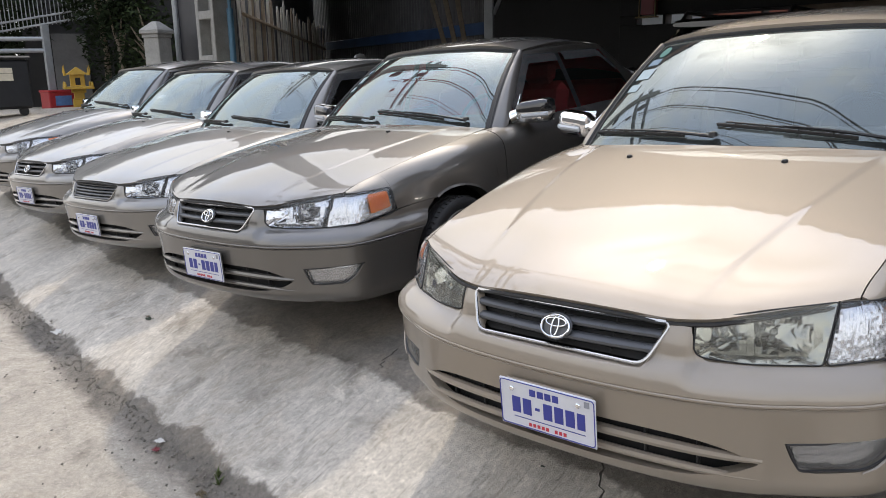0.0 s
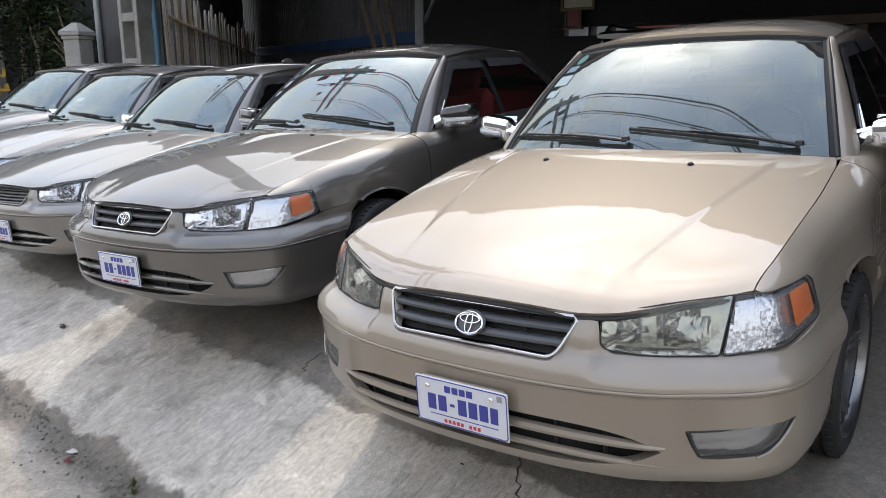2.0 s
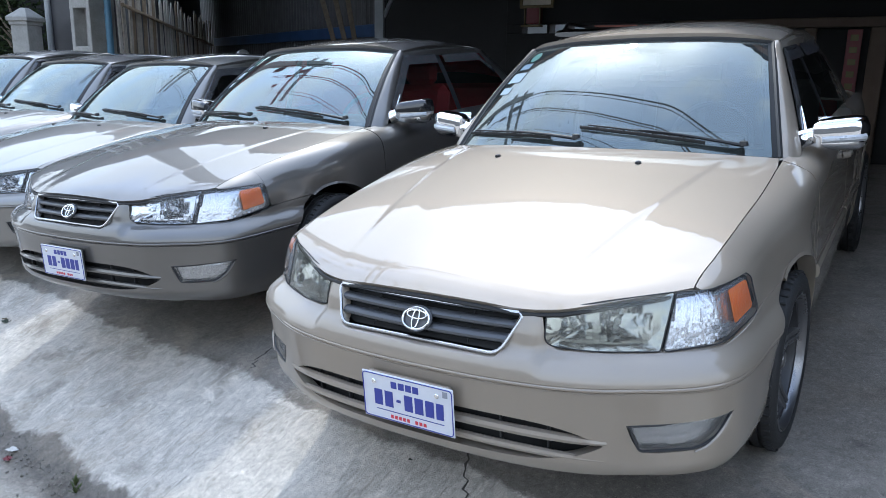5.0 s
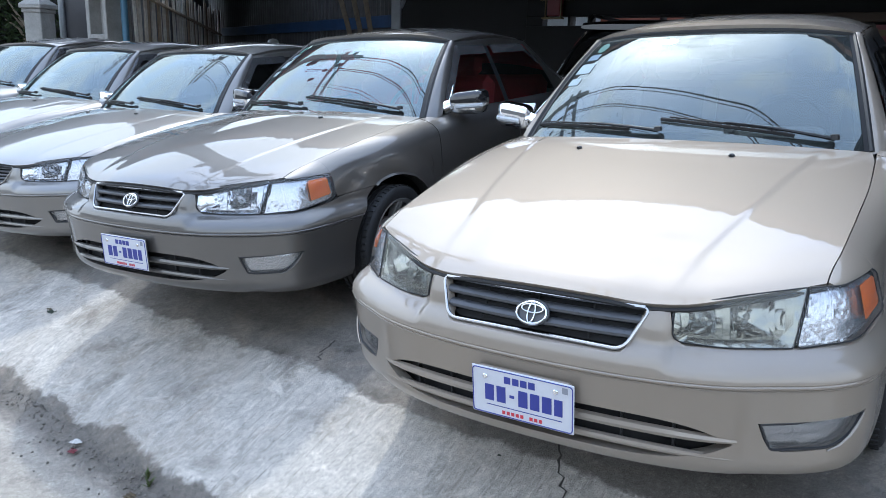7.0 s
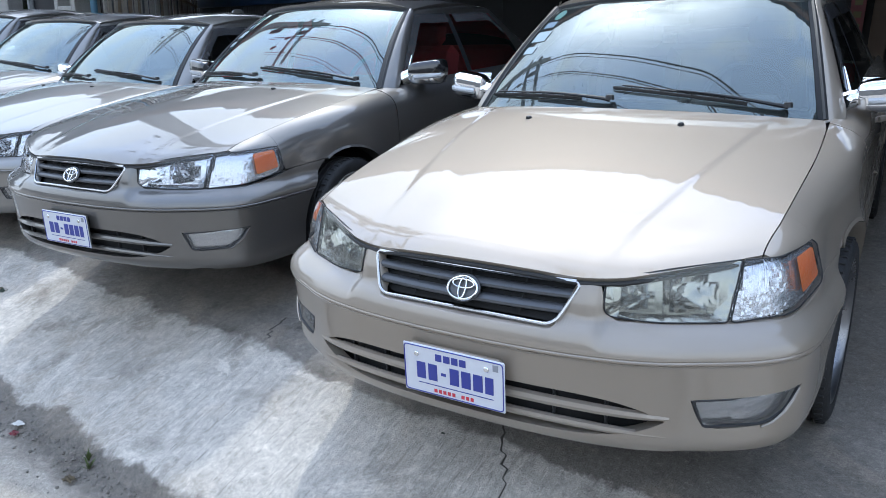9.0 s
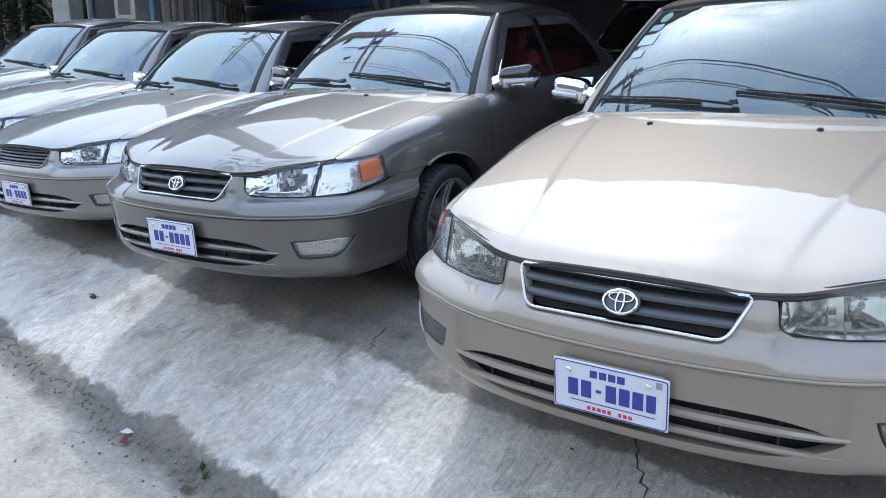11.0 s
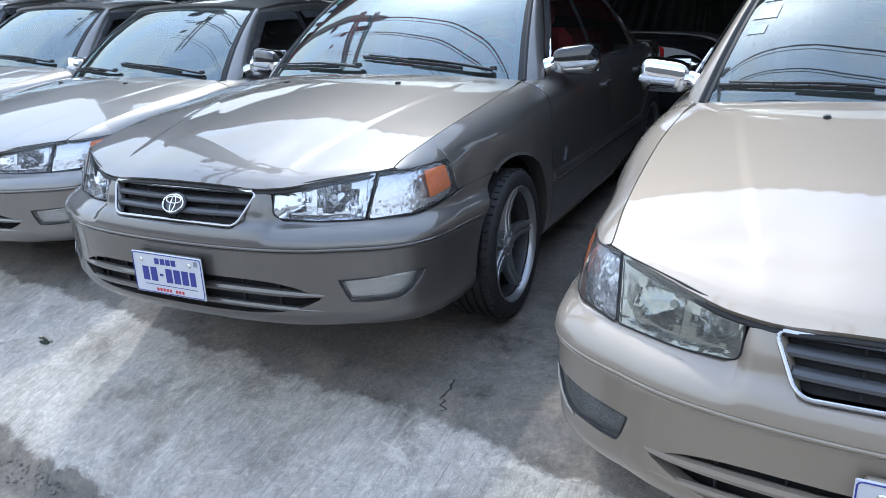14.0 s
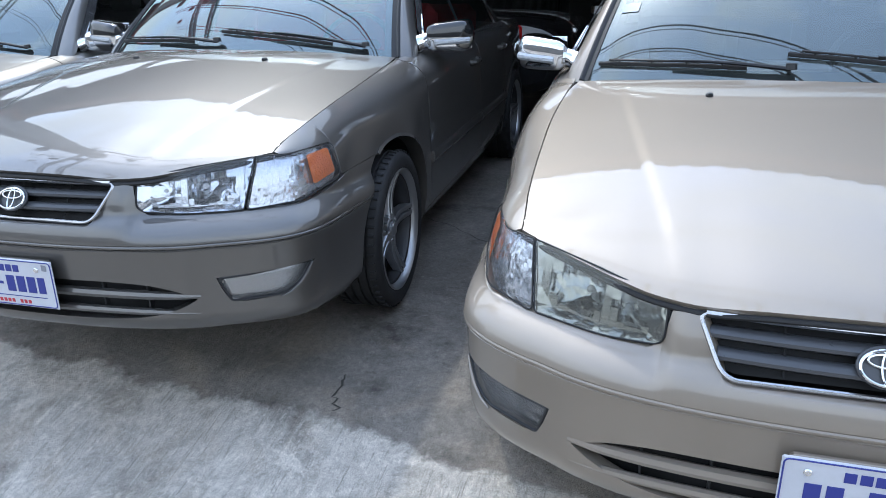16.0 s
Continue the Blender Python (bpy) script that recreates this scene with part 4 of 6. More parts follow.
        def fog_pt(a, b, out):
            p = skin(arc_of_x(a), b)
            q = np.array([0, 1.0, b]) - p
            return p - q / np.linalg.norm(q) * out
        fg = part("fog_lamp", f(Mesh().grid(sheet_in_loop(FOG, lambda a, b: fog_pt(a, b, -.004), 6))), MAT["lamp_glass"], bumper, "rectangular clear fog lamp")
        part("fog_housing", f(Mesh().grid(sheet_in_loop(FOG * 1.02 - FOG.mean(axis=0) * .02, lambda a, b: fog_pt(a, b, -.020), 6))), MAT["fog_inner"], fg)
        part("fog_reflector", f(Mesh().grid(sheet_in_loop(rounded_loop([(.715, .432), (.80, .436), (.782, .372), (.735, .370)], .012), lambda a, b: fog_pt(a, b, -.017), 6))), MAT["fog_inner"], fg)
        ring = [fog_pt(a, b, -.003) for a, b in FOG]
        ring += ring[:2]
        part("fog_trim", f(Mesh().tube(ring, .004, 6, caps=False)), MAT["black_plastic"], fg)
        out_edge = [skin(arc_of_x(x), z) + np.array([.002, -.003, 0]) for x, z in ((.795, .352), (.82, .362), (.843, .385), (.858, .412), (.868, .442))]
        part("fog_fin", f(Mesh().tube(out_edge, [.003, .005, .006, .006, .003], 6)), style.get("slat_paint", paint), bumper)
    # intake slats and backing
    xs = np.linspace(-.575, .575, 45)
    part("intake_backing", Mesh().grid(np.array([[np.array([x, float(np.interp(abs(x), [0, .3, .6], [-.02, -.005, .10])), z]) for x in xs] for z in (.29, .45)])), MAT["gap_black"], bumper)
    for zc, th, w in ((.393, .0155, .578), (.338, .0125, .572)):
        xs = np.linspace(-w, w, 41)
        path = []
        for x in xs:
            p = skin(arc_of_x(x), zc)
            path.append((x, p[1] + .014 - .006 * (abs(x) / w) ** 4, zc - .012 * (abs(x) / w) ** 3))
        part("intake_slat", Mesh().tube(path, th * (1 - .55 * (np.abs(xs) / w) ** 8), 8, flat=1.0), paint, bumper)
    for x in (-.28, .28, -.42, .42):
        p = skin(arc_of_x(x), .37)
        part("intake_rib", Mesh().box((x, p[1] + .028, .372), (.006, .02, .11), .002), MAT["black_plastic"], bumper)
    # number plate: writing shown as bars
    pl = part("number_plate", Mesh().box((0, -.081, .424), (.33, .006, .155), .0028), MAT["plate_white"], bumper, "white number plate with blue writing")
    rim_loop = rounded_loop([(-.161, .4965), (.161, .4965), (.161, .3515), (-.161, .3515)], .012)
    ring = [(a, -.0845, b) for a, b in rim_loop]
    part("plate_border", Mesh().tube(ring + ring[:2], .0018, 6, caps=False), MAT["plate_blue"], pl)
    tx = Mesh()
    for k, (x, w) in enumerate(((-.105, .030), (-.066, .030), (-.030, .016), (.006, .030), (.044, .030), (.082, .030), (.118, .026))):
        tx.box((x, -.0846, .4215 if w > .02 else .4215), (w, .0016, .052 if w > .02 else .009), .0004, mat=0)
    for x in (-.045, -.018, .008, .034):
        tx.box((x, -.0846, .4715), (.021, .0016, .022), .0004, mat=0)
    for x in np.linspace(-.058, .062, 9):
        if abs(x - .017) > .006:
            tx.box((x, -.0846, .3645), (.010, .0016, .011), .0003, mat=1)
    tx.box((.008, -.0846, .3815), (.245, .0014, .0025), .0003, mat=0)
    part("plate_writing", tx, [MAT["plate_blue"], MAT["plate_red"]], pl)
    part("plate_seal", Mesh().box((.138, -.0846, .480), (.017, .0016, .019), .0004), MAT["plate_grey"], pl)
    for x in (-.118, .110):
        part("plate_bolt", Mesh().lathe([(.001, -.090), (.006, -.0895), (.0085, -.087), (.0085, -.084)], 14, axis="y", centre=(x, 0, .472)), MAT["chrome"], pl)
    part("plate_bracket", Mesh().box((0, -.068, .43), (.30, .02, .14), .006), paint, bumper)
    # mirrors
    for sg in (0, 1):
        f = (lambda k: k.mirrored()) if sg else (lambda k: k)
        mm = Mesh()
        prof = []
        for u in np.linspace(0, 1, 14):
            x = .822 + .212 * u
            k = (1 - (2 * u - 1) ** 6) ** .5 if 0 < u < 1 else .15
            hz, hy = (.048 + .012 * u) * k + .012, .050 * k + .01
            ring = []
            for w in np.linspace(0, 2 * math.pi, 22, endpoint=False):
                cy, cz = math.cos(w), math.sin(w)
                e = .5
                yy = 1.722 + .05 * u - hy * math.copysign(abs(cy) ** e, cy) * (1.25 if cy > 0 else .8)
                ring.append((x, yy, 1.002 + .012 * u + hz * math.copysign(abs(cz) ** e, cz)))
            prof.append(ring)
        mm.grid(np.array(prof).transpose(1, 0, 2), closed=True)
        mm.add(prof[0], [tuple(range(22))]).add(prof[-1], [tuple(range(22))])
        mi = part("door_mirror", f(mm), MAT["chrome"], car, "chrome covered door mirror")
        if style.get("dark_caps"):
            cp = Mesh()
            cp.v = [(.928 + (x - .928) * 1.02, 1.745 + (y - 1.745) * 1.08, 1.010 + (max(z, 1.010) - 1.010) * 1.08 + .002) for x, y, z in mm.v]
            cp.f, cp.m = mm.f, mm.m
            part("mirror_cap", f(cp), MAT["gloss_black"], mi, "black mirror cap")
        foot = Mesh().tube([(.775, 1.68, .972), (.80, 1.70, .985), (.845, 1.72, 1.0)], [.04, .034, .03], 10, flat=1.1)
        foot.add([(.80, 1.60, .945), (.80, 1.75, .945), (.765, 1.75, 1.05), (.775, 1.70, 1.03)], [(0, 1, 2, 3)])
        part("mirror_foot", f(foot), MAT["chrome"], mi)
        sig = Mesh()
        sx = np.linspace(.872, 1.020, 12)
        fy = np.array([1.722 + .05 * (x - .822) / .212 - .066 * (1 - (2 * (x - .822) / .212 - 1) ** 6) ** .5 * 1.0 for x in sx])
        sig.tube(np.stack([sx, fy + .001, np.full(12, .988) + .01 * (sx - .872) / .15], -1), .017 * np.ones(12), 10, flat=1.0)
        part("mirror_indicator", f(sig), MAT["indicator"], mi, "clear indicator strip")
        ml = Mesh().box((.930, 1.787, 1.010), (.185, .006, .115), .003)
        part("mirror_glass", f(ml), MAT["mirror"], mi)
    # tail
    uu = np.linspace(-1, 1, 25)
    P = np.array([[(u * (.745 - .03 * q), 3.86 + .72 * q - .06 * u * u * q, .975 - .02 * q - .03 * u * u + .012 * math.sin(math.pi * q)) for q in np.linspace(0, 1, 14)] for u in uu])
    part("boot_lid", Mesh().panel(P, .02), paint, car)
    P = np.array([[(u * (.60 + .13 * q), 3.27 + .60 * q - .05 * u * u, 1.385 - .41 * q - .03 * u * u + .06 * q * (1 - q)) for q in np.linspace(0, 1, 14)] for u in uu])
    part("rear_window", Mesh().grid(P), MAT["side_glass"], car)
    ss = np.linspace(arc_of_y(3.965), _a[-1], 30)
    rows = []
    for z, d in ((.24, .08), (.30, .02), (.42, 0), (.56, 0), (.62, .02), (.66, .05), (.94, .07)):
        x, y = _ox(ss), _oy(ss)
        sc = 1 - d / .9
        rows.append(np.stack([x * sc, 3.9 + (y - 3.9) * (1 - d * .6), np.full(30, z)], -1))
    R = np.array(rows)
    rb = Mesh().grid(R)
    rb.grid(R * np.array([-1, 1, 1]), flip=True)
    part("rear_bumper", rb, paint, car)
    for sg in (0, 1):
        f = (lambda k: k.mirrored()) if sg else (lambda k: k)
        part("tail_light", f(Mesh().box((.66, 4.57, .80), (.30, .05, .16), .02)), MAT["tail_red"], car)
    # wheels
    for x, y in ((.818, AXLE_F), (-.818, AXLE_F), (.828, AXLE_R), (-.828, AXLE_R)):
        wh = new("wheel")
        wh.parent = car
        turn = style.get("steer", 0) if y < 1 else 0
        wh.matrix_basis = pose(x, y, .318, 0, 0, turn) @ (pose(0, 0, 0, 0, 0, 180) if x < 0 else pose(0, 0, 0, style.get("spin", 0), 0, 0))
        part("tyre", style_mesh("tyre", tyre_mesh), MAT["tyre"], wh)
        part("rim", style_mesh("rim%d" % style["rim"], lambda: rim_mesh(style["rim"])), MAT[style["rim_mat"]], wh, "five-spoke alloy rim")
        part("rim_barrel", style_mesh("barrel", barrel_mesh), MAT["barrel"], wh)
        part("brake_disc", style_mesh("disc", lambda: Mesh().lathe([(.05, .02), (.14, .02), (.14, -.002), (.05, -.002)], 32)), MAT["steel"], wh)
        if style.get("caliper"):
            part("brake_caliper", Mesh().box((.012, -.10, .085), (.05, .07, .13), .012, Matrix.Rotation(radians(40), 3, "X")), MAT["caliper_red"], wh, "red brake caliper")
    # underside and inner arches
    un = Mesh().box((0, 2.50, .36), (1.40, 3.7, .16), .05)
    for sg in (-1, 1):
        for c in (AXLE_F, AXLE_R):
            w = np.linspace(-.25, math.pi + .25, 20)
            a = np.stack([np.full(20, sg * .86), c + .385 * np.cos(w), .325 + .385 * np.sin(w)], -1)
            b = a.copy()
            b[:, 0] = sg * .50
            un.grid(np.stack([a, b]))
            un.add([tuple(p) for p in b], [tuple(range(20))])
    un.grid(np.array([[(x, float(np.interp(abs(x), [0, .6, .8], [.075, .15, .37])), z) for x in np.linspace(-.8, .8, 21)] for z in (.26, .62)]))
    un.box((0, .75, .62), (1.2, .9, .1), .03)
    part("underbody", un, MAT["gap_black"], car)
    # cabin
    cab = Mesh()
    xs = np.linspace(-.74, .74, 21)
    cab.grid(np.array([[(x, y0 - .0 + .05 * (abs(x) / .74) ** 2, z) for x in xs] for y0, z in ((1.40, .925), (1.58, .945), (1.74, .94), (1.82, .90), (1.84, .70), (1.80, .5))]))
    cab.box((0, 1.8, .955), (.3, .12, .04), .015)
    cab.box((.36, 1.80, .955), (.36, .16, .05), .02)
    part("dashboard", cab, style.get("dash", MAT["dash_grey"]), car)
    sw = Mesh()
    rot = Matrix.Rotation(radians(62), 3, "X")
    sw.tube([Vector((.36, 1.98, .93)) + rot @ Vector((.185 * math.cos(a), .185 * math.sin(a), 0)) for a in np.linspace(0, 2 * math.pi, 33)], .014, 8, caps=False)
    sw.box((.36, 1.975, .92), (.15, .05, .12), .02, rot)
    part("steering_wheel", sw, MAT["dash_grey"], car)
    for x in (-.36, .36):
        se = Mesh().box((x, 2.35, .50), (.50, .52, .18), .06)
        se.box((x, 2.66, .82), (.48, .14, .62), .06, Matrix.Rotation(radians(-14), 3, "X"))
        se.box((x, 2.73, 1.20), (.26, .09, .17), .04, Matrix.Rotation(radians(-10), 3, "X"))
        part("seat", se, style.get("seat", MAT["seat_grey"]), car)
    rs = Mesh().box((0, 3.25, .52), (1.3, .5, .18), .06).box((0, 3.52, .80), (1.28, .14, .6), .06, Matrix.Rotation(radians(-20), 3, "X"))
    part("rear_seat", rs, style.get("seat", MAT["seat_grey"]), car)
    lin = Mesh().grid(np.array([[(x, y, 1.375 + .03 * math.sin(math.pi * (y - 2.1) / 1.2) - .02 * (x / .6) ** 2) for x in np.linspace(-.6, .6, 9)] for y in np.linspace(2.08, 3.25, 9)]))
    part("headlining", lin, MAT["seat_grey"], car)
    return car


_shared = {}


def style_mesh(key, make):
    if key not in _shared:
        _shared[key] = make()
    return _shared[key]


# ---------------------------------------------------------------- ground
ROW = lambda x: -.128 * x - .006 * np.minimum(x, 0)
_ramp = smooth_fn([(-60, -.42), (-3, -.35), (-.62, -.332), (-.45, -.30), (-.33, -.245), (-.1, -.165), (.1, -.105), (.3, -.042), (.55, .02), (.9, .048), (3.6, .187), (4.8, .19), (6.5, .08), (60, .05)])


def lie(x, y):
    """Height of the lot before the site's tilt."""
    x, y = np.asarray(x, float), np.asarray(y, float)
    s = y - ROW(np.clip(x, -10, 4))
    base = _ramp(s)
    rise = np.clip((-x - 4.0), 0, 10.3)
    hump = .06 * np.exp(-((x + 2.3) / 1.0) ** 2) * np.clip((s - .6) / .3, 0, 1) * np.clip(1 - (s - .95) / 2.7, 0, 1)
    return base + hump + .0085 * rise ** 2


def on_site(P):
    R = np.array(SITE.to_3x3())
    return np.asarray(P, float) @ R.T


def ground_z(x, y):
    return (SITE @ Vector((x, y, float(lie(x, y))))).z


def mix_concrete(name, light, mid, dark, streak, layers=()):
    """Cast concrete: trowel marks, dust, damp patches and fine pits."""
    m = bpy.data.materials.new(name)
    m.use_nodes = True
    n, l = m.node_tree.nodes, m.node_tree.links
    b = n["Principled BSDF"]
    tc = n.new("ShaderNodeTexCoord")

    def noise_(scale, detail=8, rough=.6, stretch=None, distort=0.0):
        k = n.new("ShaderNodeTexNoise")
        k.inputs["Scale"].default_value, k.inputs["Detail"].default_value, k.inputs["Roughness"].default_value = scale, detail, rough
        k.inputs["Distortion"].default_value = distort
        if stretch:
            p = n.new("ShaderNodeMapping")
            p.inputs["Scale"].default_value, p.inputs["Rotation"].default_value = stretch[0], stretch[1]
            l.new(tc.outputs["Object"], p.inputs["Vector"])
            l.new(p.outputs["Vector"], k.inputs["Vector"])
        else:
            l.new(tc.outputs["Object"], k.inputs["Vector"])
        return k.outputs["Fac"]

    def ramp_(fac, a, z):
        r = n.new("ShaderNodeMapRange")
        r.inputs["From Min"].default_value, r.inputs["From Max"].default_value = a, z
        l.new(fac, r.inputs["Value"])
        return r.outputs["Result"]

    def scaled(fac, by):
        k = n.new("ShaderNodeMath")
        k.operation = "MULTIPLY"
        k.inputs[1].default_value = by
        l.new(fac, k.inputs[0])
        return k.outputs["Value"]

    def blend(fac, a, z):
        c = n.new("ShaderNodeMix")
        c.data_type = "RGBA"
        l.new(fac, c.inputs["Factor"])
        for key, v in (("A", a), ("B", z)):
            if isinstance(v, tuple):
                c.inputs[key].default_value = (*v, 1)
            else:
                l.new(v, c.inputs[key])
        return c.outputs["Result"]
    def cast(light, mid, dark, streak):
        c = blend(ramp_(noise_(.9, 6, .55, distort=.6), .40, .60), mid, light)
        c = blend(ramp_(noise_(3.1, 9, .65), .54, .70), c, dark)
        if streak:
            c = blend(ramp_(noise_(2.2, 9, .7, ((11, 1.1, 1), (0, 0, .12))), .56, .74), c, tuple(min(1, k * 1.25) for k in light))
            c = blend(ramp_(noise_(3.0, 9, .75, ((30, 1.6, 1), (0, 0, .12))), .56, .66), c, dark)
            c = blend(ramp_(noise_(7.0, 9, .75, ((34, .9, 1), (0, 0, .12))), .57, .64), c, tuple(k * .7 for k in dark))
            c = blend(ramp_(noise_(5.0, 9, .8, ((16, 1.4, 1), (0, 0, .30))), .61, .65), c, tuple(min(1, k * 1.4) for k in light))
            c = blend(scaled(ramp_(noise_(1.7, 10, .8, distort=1.2), .55, .60), .6), c, tuple(min(1, k * 1.25) for k in light))
        c = blend(ramp_(noise_(150, 3, .6), .62, .72), c, tuple(k * .55 for k in dark))
        c = blend(ramp_(noise_(34, 6, .7), .60, .76), c, dark)
        return blend(ramp_(noise_(70, 4, .6), .58, .74), c, tuple(min(1, k * 1.2) for k in light))
    c = cast(light, mid, dark, streak)
    if layers:
        sx = n.new("ShaderNodeSeparateXYZ")
        l.new(tc.outputs["Object"], sx.inputs["Vector"])

        def calc(op, a, b_, c_=0.0):
            k = n.new("ShaderNodeMath")
            k.operation = op
            for i, v in enumerate((a, b_, c_)):
                if isinstance(v, (int, float)):
                    k.inputs[i].default_value = v
                else:
                    l.new(v, k.inputs[i])
            return k.outputs["Value"]
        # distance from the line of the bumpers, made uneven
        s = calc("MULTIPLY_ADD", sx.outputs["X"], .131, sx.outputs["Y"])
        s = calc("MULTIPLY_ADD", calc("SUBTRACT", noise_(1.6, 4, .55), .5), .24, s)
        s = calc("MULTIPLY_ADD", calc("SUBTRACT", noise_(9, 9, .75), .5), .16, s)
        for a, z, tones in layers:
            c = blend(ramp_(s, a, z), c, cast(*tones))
    # dust-brown patches, then grain at two scales
    c = blend(scaled(ramp_(noise_(2.3, 8, .65, distort=.8), .52, .72), .45), c, tuple(k * f for k, f in zip(mid, (.92, .82, .70))))
    for size, low, high in ((420, .62, 1.34), (150, .80, 1.18), (45, .86, 1.13), (14, .90, 1.10)):
        g = n.new("ShaderNodeMapRange")
        g.inputs["From Min"].default_value, g.inputs["From Max"].default_value = .34, .66
        g.inputs["To Min"].default_value, g.inputs["To Max"].default_value = low, high
        l.new(noise_(size, 3, .65), g.inputs["Value"])
        k = n.new("ShaderNodeMix")
        k.data_type, k.blend_type = "RGBA", "MULTIPLY"
        k.inputs["Factor"].default_value = 1.0
        l.new(c, k.inputs["A"])
        l.new(g.outputs["Result"], k.inputs["B"])
        c = k.outputs["Result"]
    l.new(c, b.inputs["Base Color"])
    b.inputs["Roughness"].default_value = .85
    b.inputs["Specular IOR Level"].default_value = .3
    mx_ = n.new("ShaderNodeMath")
    mx_.operation = "ADD"
    l.new(noise_(120, 6, .7), mx_.inputs[0])
    l.new(noise_(9, 8, .6, ((6, 1, 1), (0, 0, 0)) if streak else None), mx_.inputs[1])
    p = n.new("ShaderNodeBump")
    p.inputs["Strength"].default_value, p.inputs["Distance"].default_value = .7, .009
    l.new(mx_.outputs["Value"], p.inputs["Height"])
    l.new(p.outputs["Normal"], b.inputs["Normal"])
    MAT[name] = m
    return m


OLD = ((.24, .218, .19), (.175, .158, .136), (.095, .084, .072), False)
ROAD = ((.43, .388, .33), (.36, .323, .272), (.25, .222, .188), False)
DIRT = ((.205, .184, .158), (.150, .134, .114), (.075, .066, .056), False)
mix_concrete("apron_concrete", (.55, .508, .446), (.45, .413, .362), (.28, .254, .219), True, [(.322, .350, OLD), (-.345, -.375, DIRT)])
mix_concrete("old_concrete", *OLD)
mix_concrete("road_dust", *ROAD)
mix_concrete("dirt", *DIRT, [(-.50, -.60, ROAD)])


def ground_sheet(name, xs, ys, mat, label, category, lift=0.0, edge=None, kind="structure", ragged=0.0):
    P = np.zeros((len(xs), len(ys), 3))
    for i, x in enumerate(xs):
        yy = np.asarray(ys, float)
        if edge is not None:
            yy = edge(x, yy)
        P[i, :, 0], P[i, :, 1] = x, yy
        P[i, :, 2] = lie(x, yy) + lift
        if ragged:
            P[i, :, 2] += [ragged * noise.noise(Vector((x * 2.3, y * 2.3, 3.1))) for y in yy]
    ob = part(name, Mesh().grid(on_site(P)), mat, None, label, sharp=60)
    tagged(ob, label, category, kind=kind)
    return ob


far = np.array([400, 200, 100, 60, 40])
xs = np.concatenate([-far, np.linspace(-30, -12, 19), np.linspace(-11.7, 4, 80), np.linspace(5, 30, 14), far[::-1]])
ys = np.concatenate([-far, np.linspace(-30, -3, 20), np.linspace(-2.8, 3, 60), np.linspace(3.3, 14, 20), np.array([20, 30, 50, 100, 200, 400])])
ground_sheet("road", xs, ys, MAT["road_dust"], "pale dusty concrete road", "road", lift=-.012)


def apron_edge(x, v):
    """v runs from the ragged kerbless edge to the front of the cars."""
    w = .07 * noise.noise(Vector((x * 1.3, .3, 0))) + .035 * noise.noise(Vector((x * 5.1, 1.3, 0))) + .012 * noise.noise(Vector((x * 19, 2.3, 0)))
    lo = float(ROW(np.clip(x, -10, 4))) - .45 + w
    hi = float(ROW(np.clip(x, -10, 4))) + .95 + .12 * noise.noise(Vector((x * .9, 7.3, 0))) + .05 * noise.noise(Vector((x * 4.1, 8.3, 0))) + .015 * noise.noise(Vector((x * 17, 9.3, 0)))
    return lo + (hi - lo) * v


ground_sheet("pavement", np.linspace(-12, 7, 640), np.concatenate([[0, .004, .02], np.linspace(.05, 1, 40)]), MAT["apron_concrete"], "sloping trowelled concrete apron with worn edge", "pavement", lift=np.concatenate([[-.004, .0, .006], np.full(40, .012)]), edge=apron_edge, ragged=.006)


def floor_edge(x, v):
    a = float(ROW(np.clip(x, -10, 4))) + .55
    return a + (9.6 - a) * v


ground_sheet("floor", np.linspace(-11.5, 9, 90), np.linspace(0, 1, 50), MAT["old_concrete"], "worn grey concrete floor with dark stains", "floor", lift=.004, edge=floor_edge)


# dirt along the foot of the apron
def dirt_edge(x, v):
    w = .06 * noise.noise(Vector((x * 1.7, 4.3, 0))) + .03 * noise.noise(Vector((x * 6.1, 5.3, 0)))
    lo = float(ROW(np.clip(x, -10, 4))) - .95 + w * 1.8
    hi = float(ROW(np.clip(x, -10, 4))) - .33 + w * .6
    return lo + (hi - lo) * v


ground_sheet("dirt_strip", np.linspace(-11, 5, 300), np.linspace(0, 1, 12), MAT["dirt"], "strip of brown dirt and grit along the apron", "dirt", lift=np.concatenate([[-.02, -.012, -.006], np.full(9, 0.0)]), edge=dirt_edge, kind="stuff", ragged=.005)
grit = Mesh()
rng = random.Random(4)
for k in range(6500):
    x = rng.uniform(-8, 3)
    y = float(ROW(np.clip(x, -10, 4))) - .45 + rng.gauss(0, .06)
    if rng.random() < .16:
        y += rng.uniform(-.6, 1.0)
    r = rng.choice((.003, .004, .005, .007, .011))
    z = float(lie(x, y)) + r * .4
    p = on_site(np.array([[x, y, z]]))[0]
    vs = [p + r * np.array([rng.uniform(.5, 1.1) * a, rng.uniform(.5, 1.1) * b, rng.uniform(.4, .8) * c]) for a, b, c in ((1, 0, 0), (-1, 0, 0), (0, 1, 0), (0, -1, 0), (0, 0, 1), (0, 0, -1))]
    grit.add(vs, [(0, 2, 4), (2, 1, 4), (1, 3, 4), (3, 0, 4), (2, 0, 5), (1, 2, 5), (3, 1, 5), (0, 3, 5)])
material("grit", (.20, .18, .155), .9, vary=.5, scale=30)
tagged(part("grit", grit, MAT["grit"], None, sharp=20), "scattered grit and small stones on the concrete", "gravel", kind="stuff")

# ---------------------------------------------------------------- the row of cars


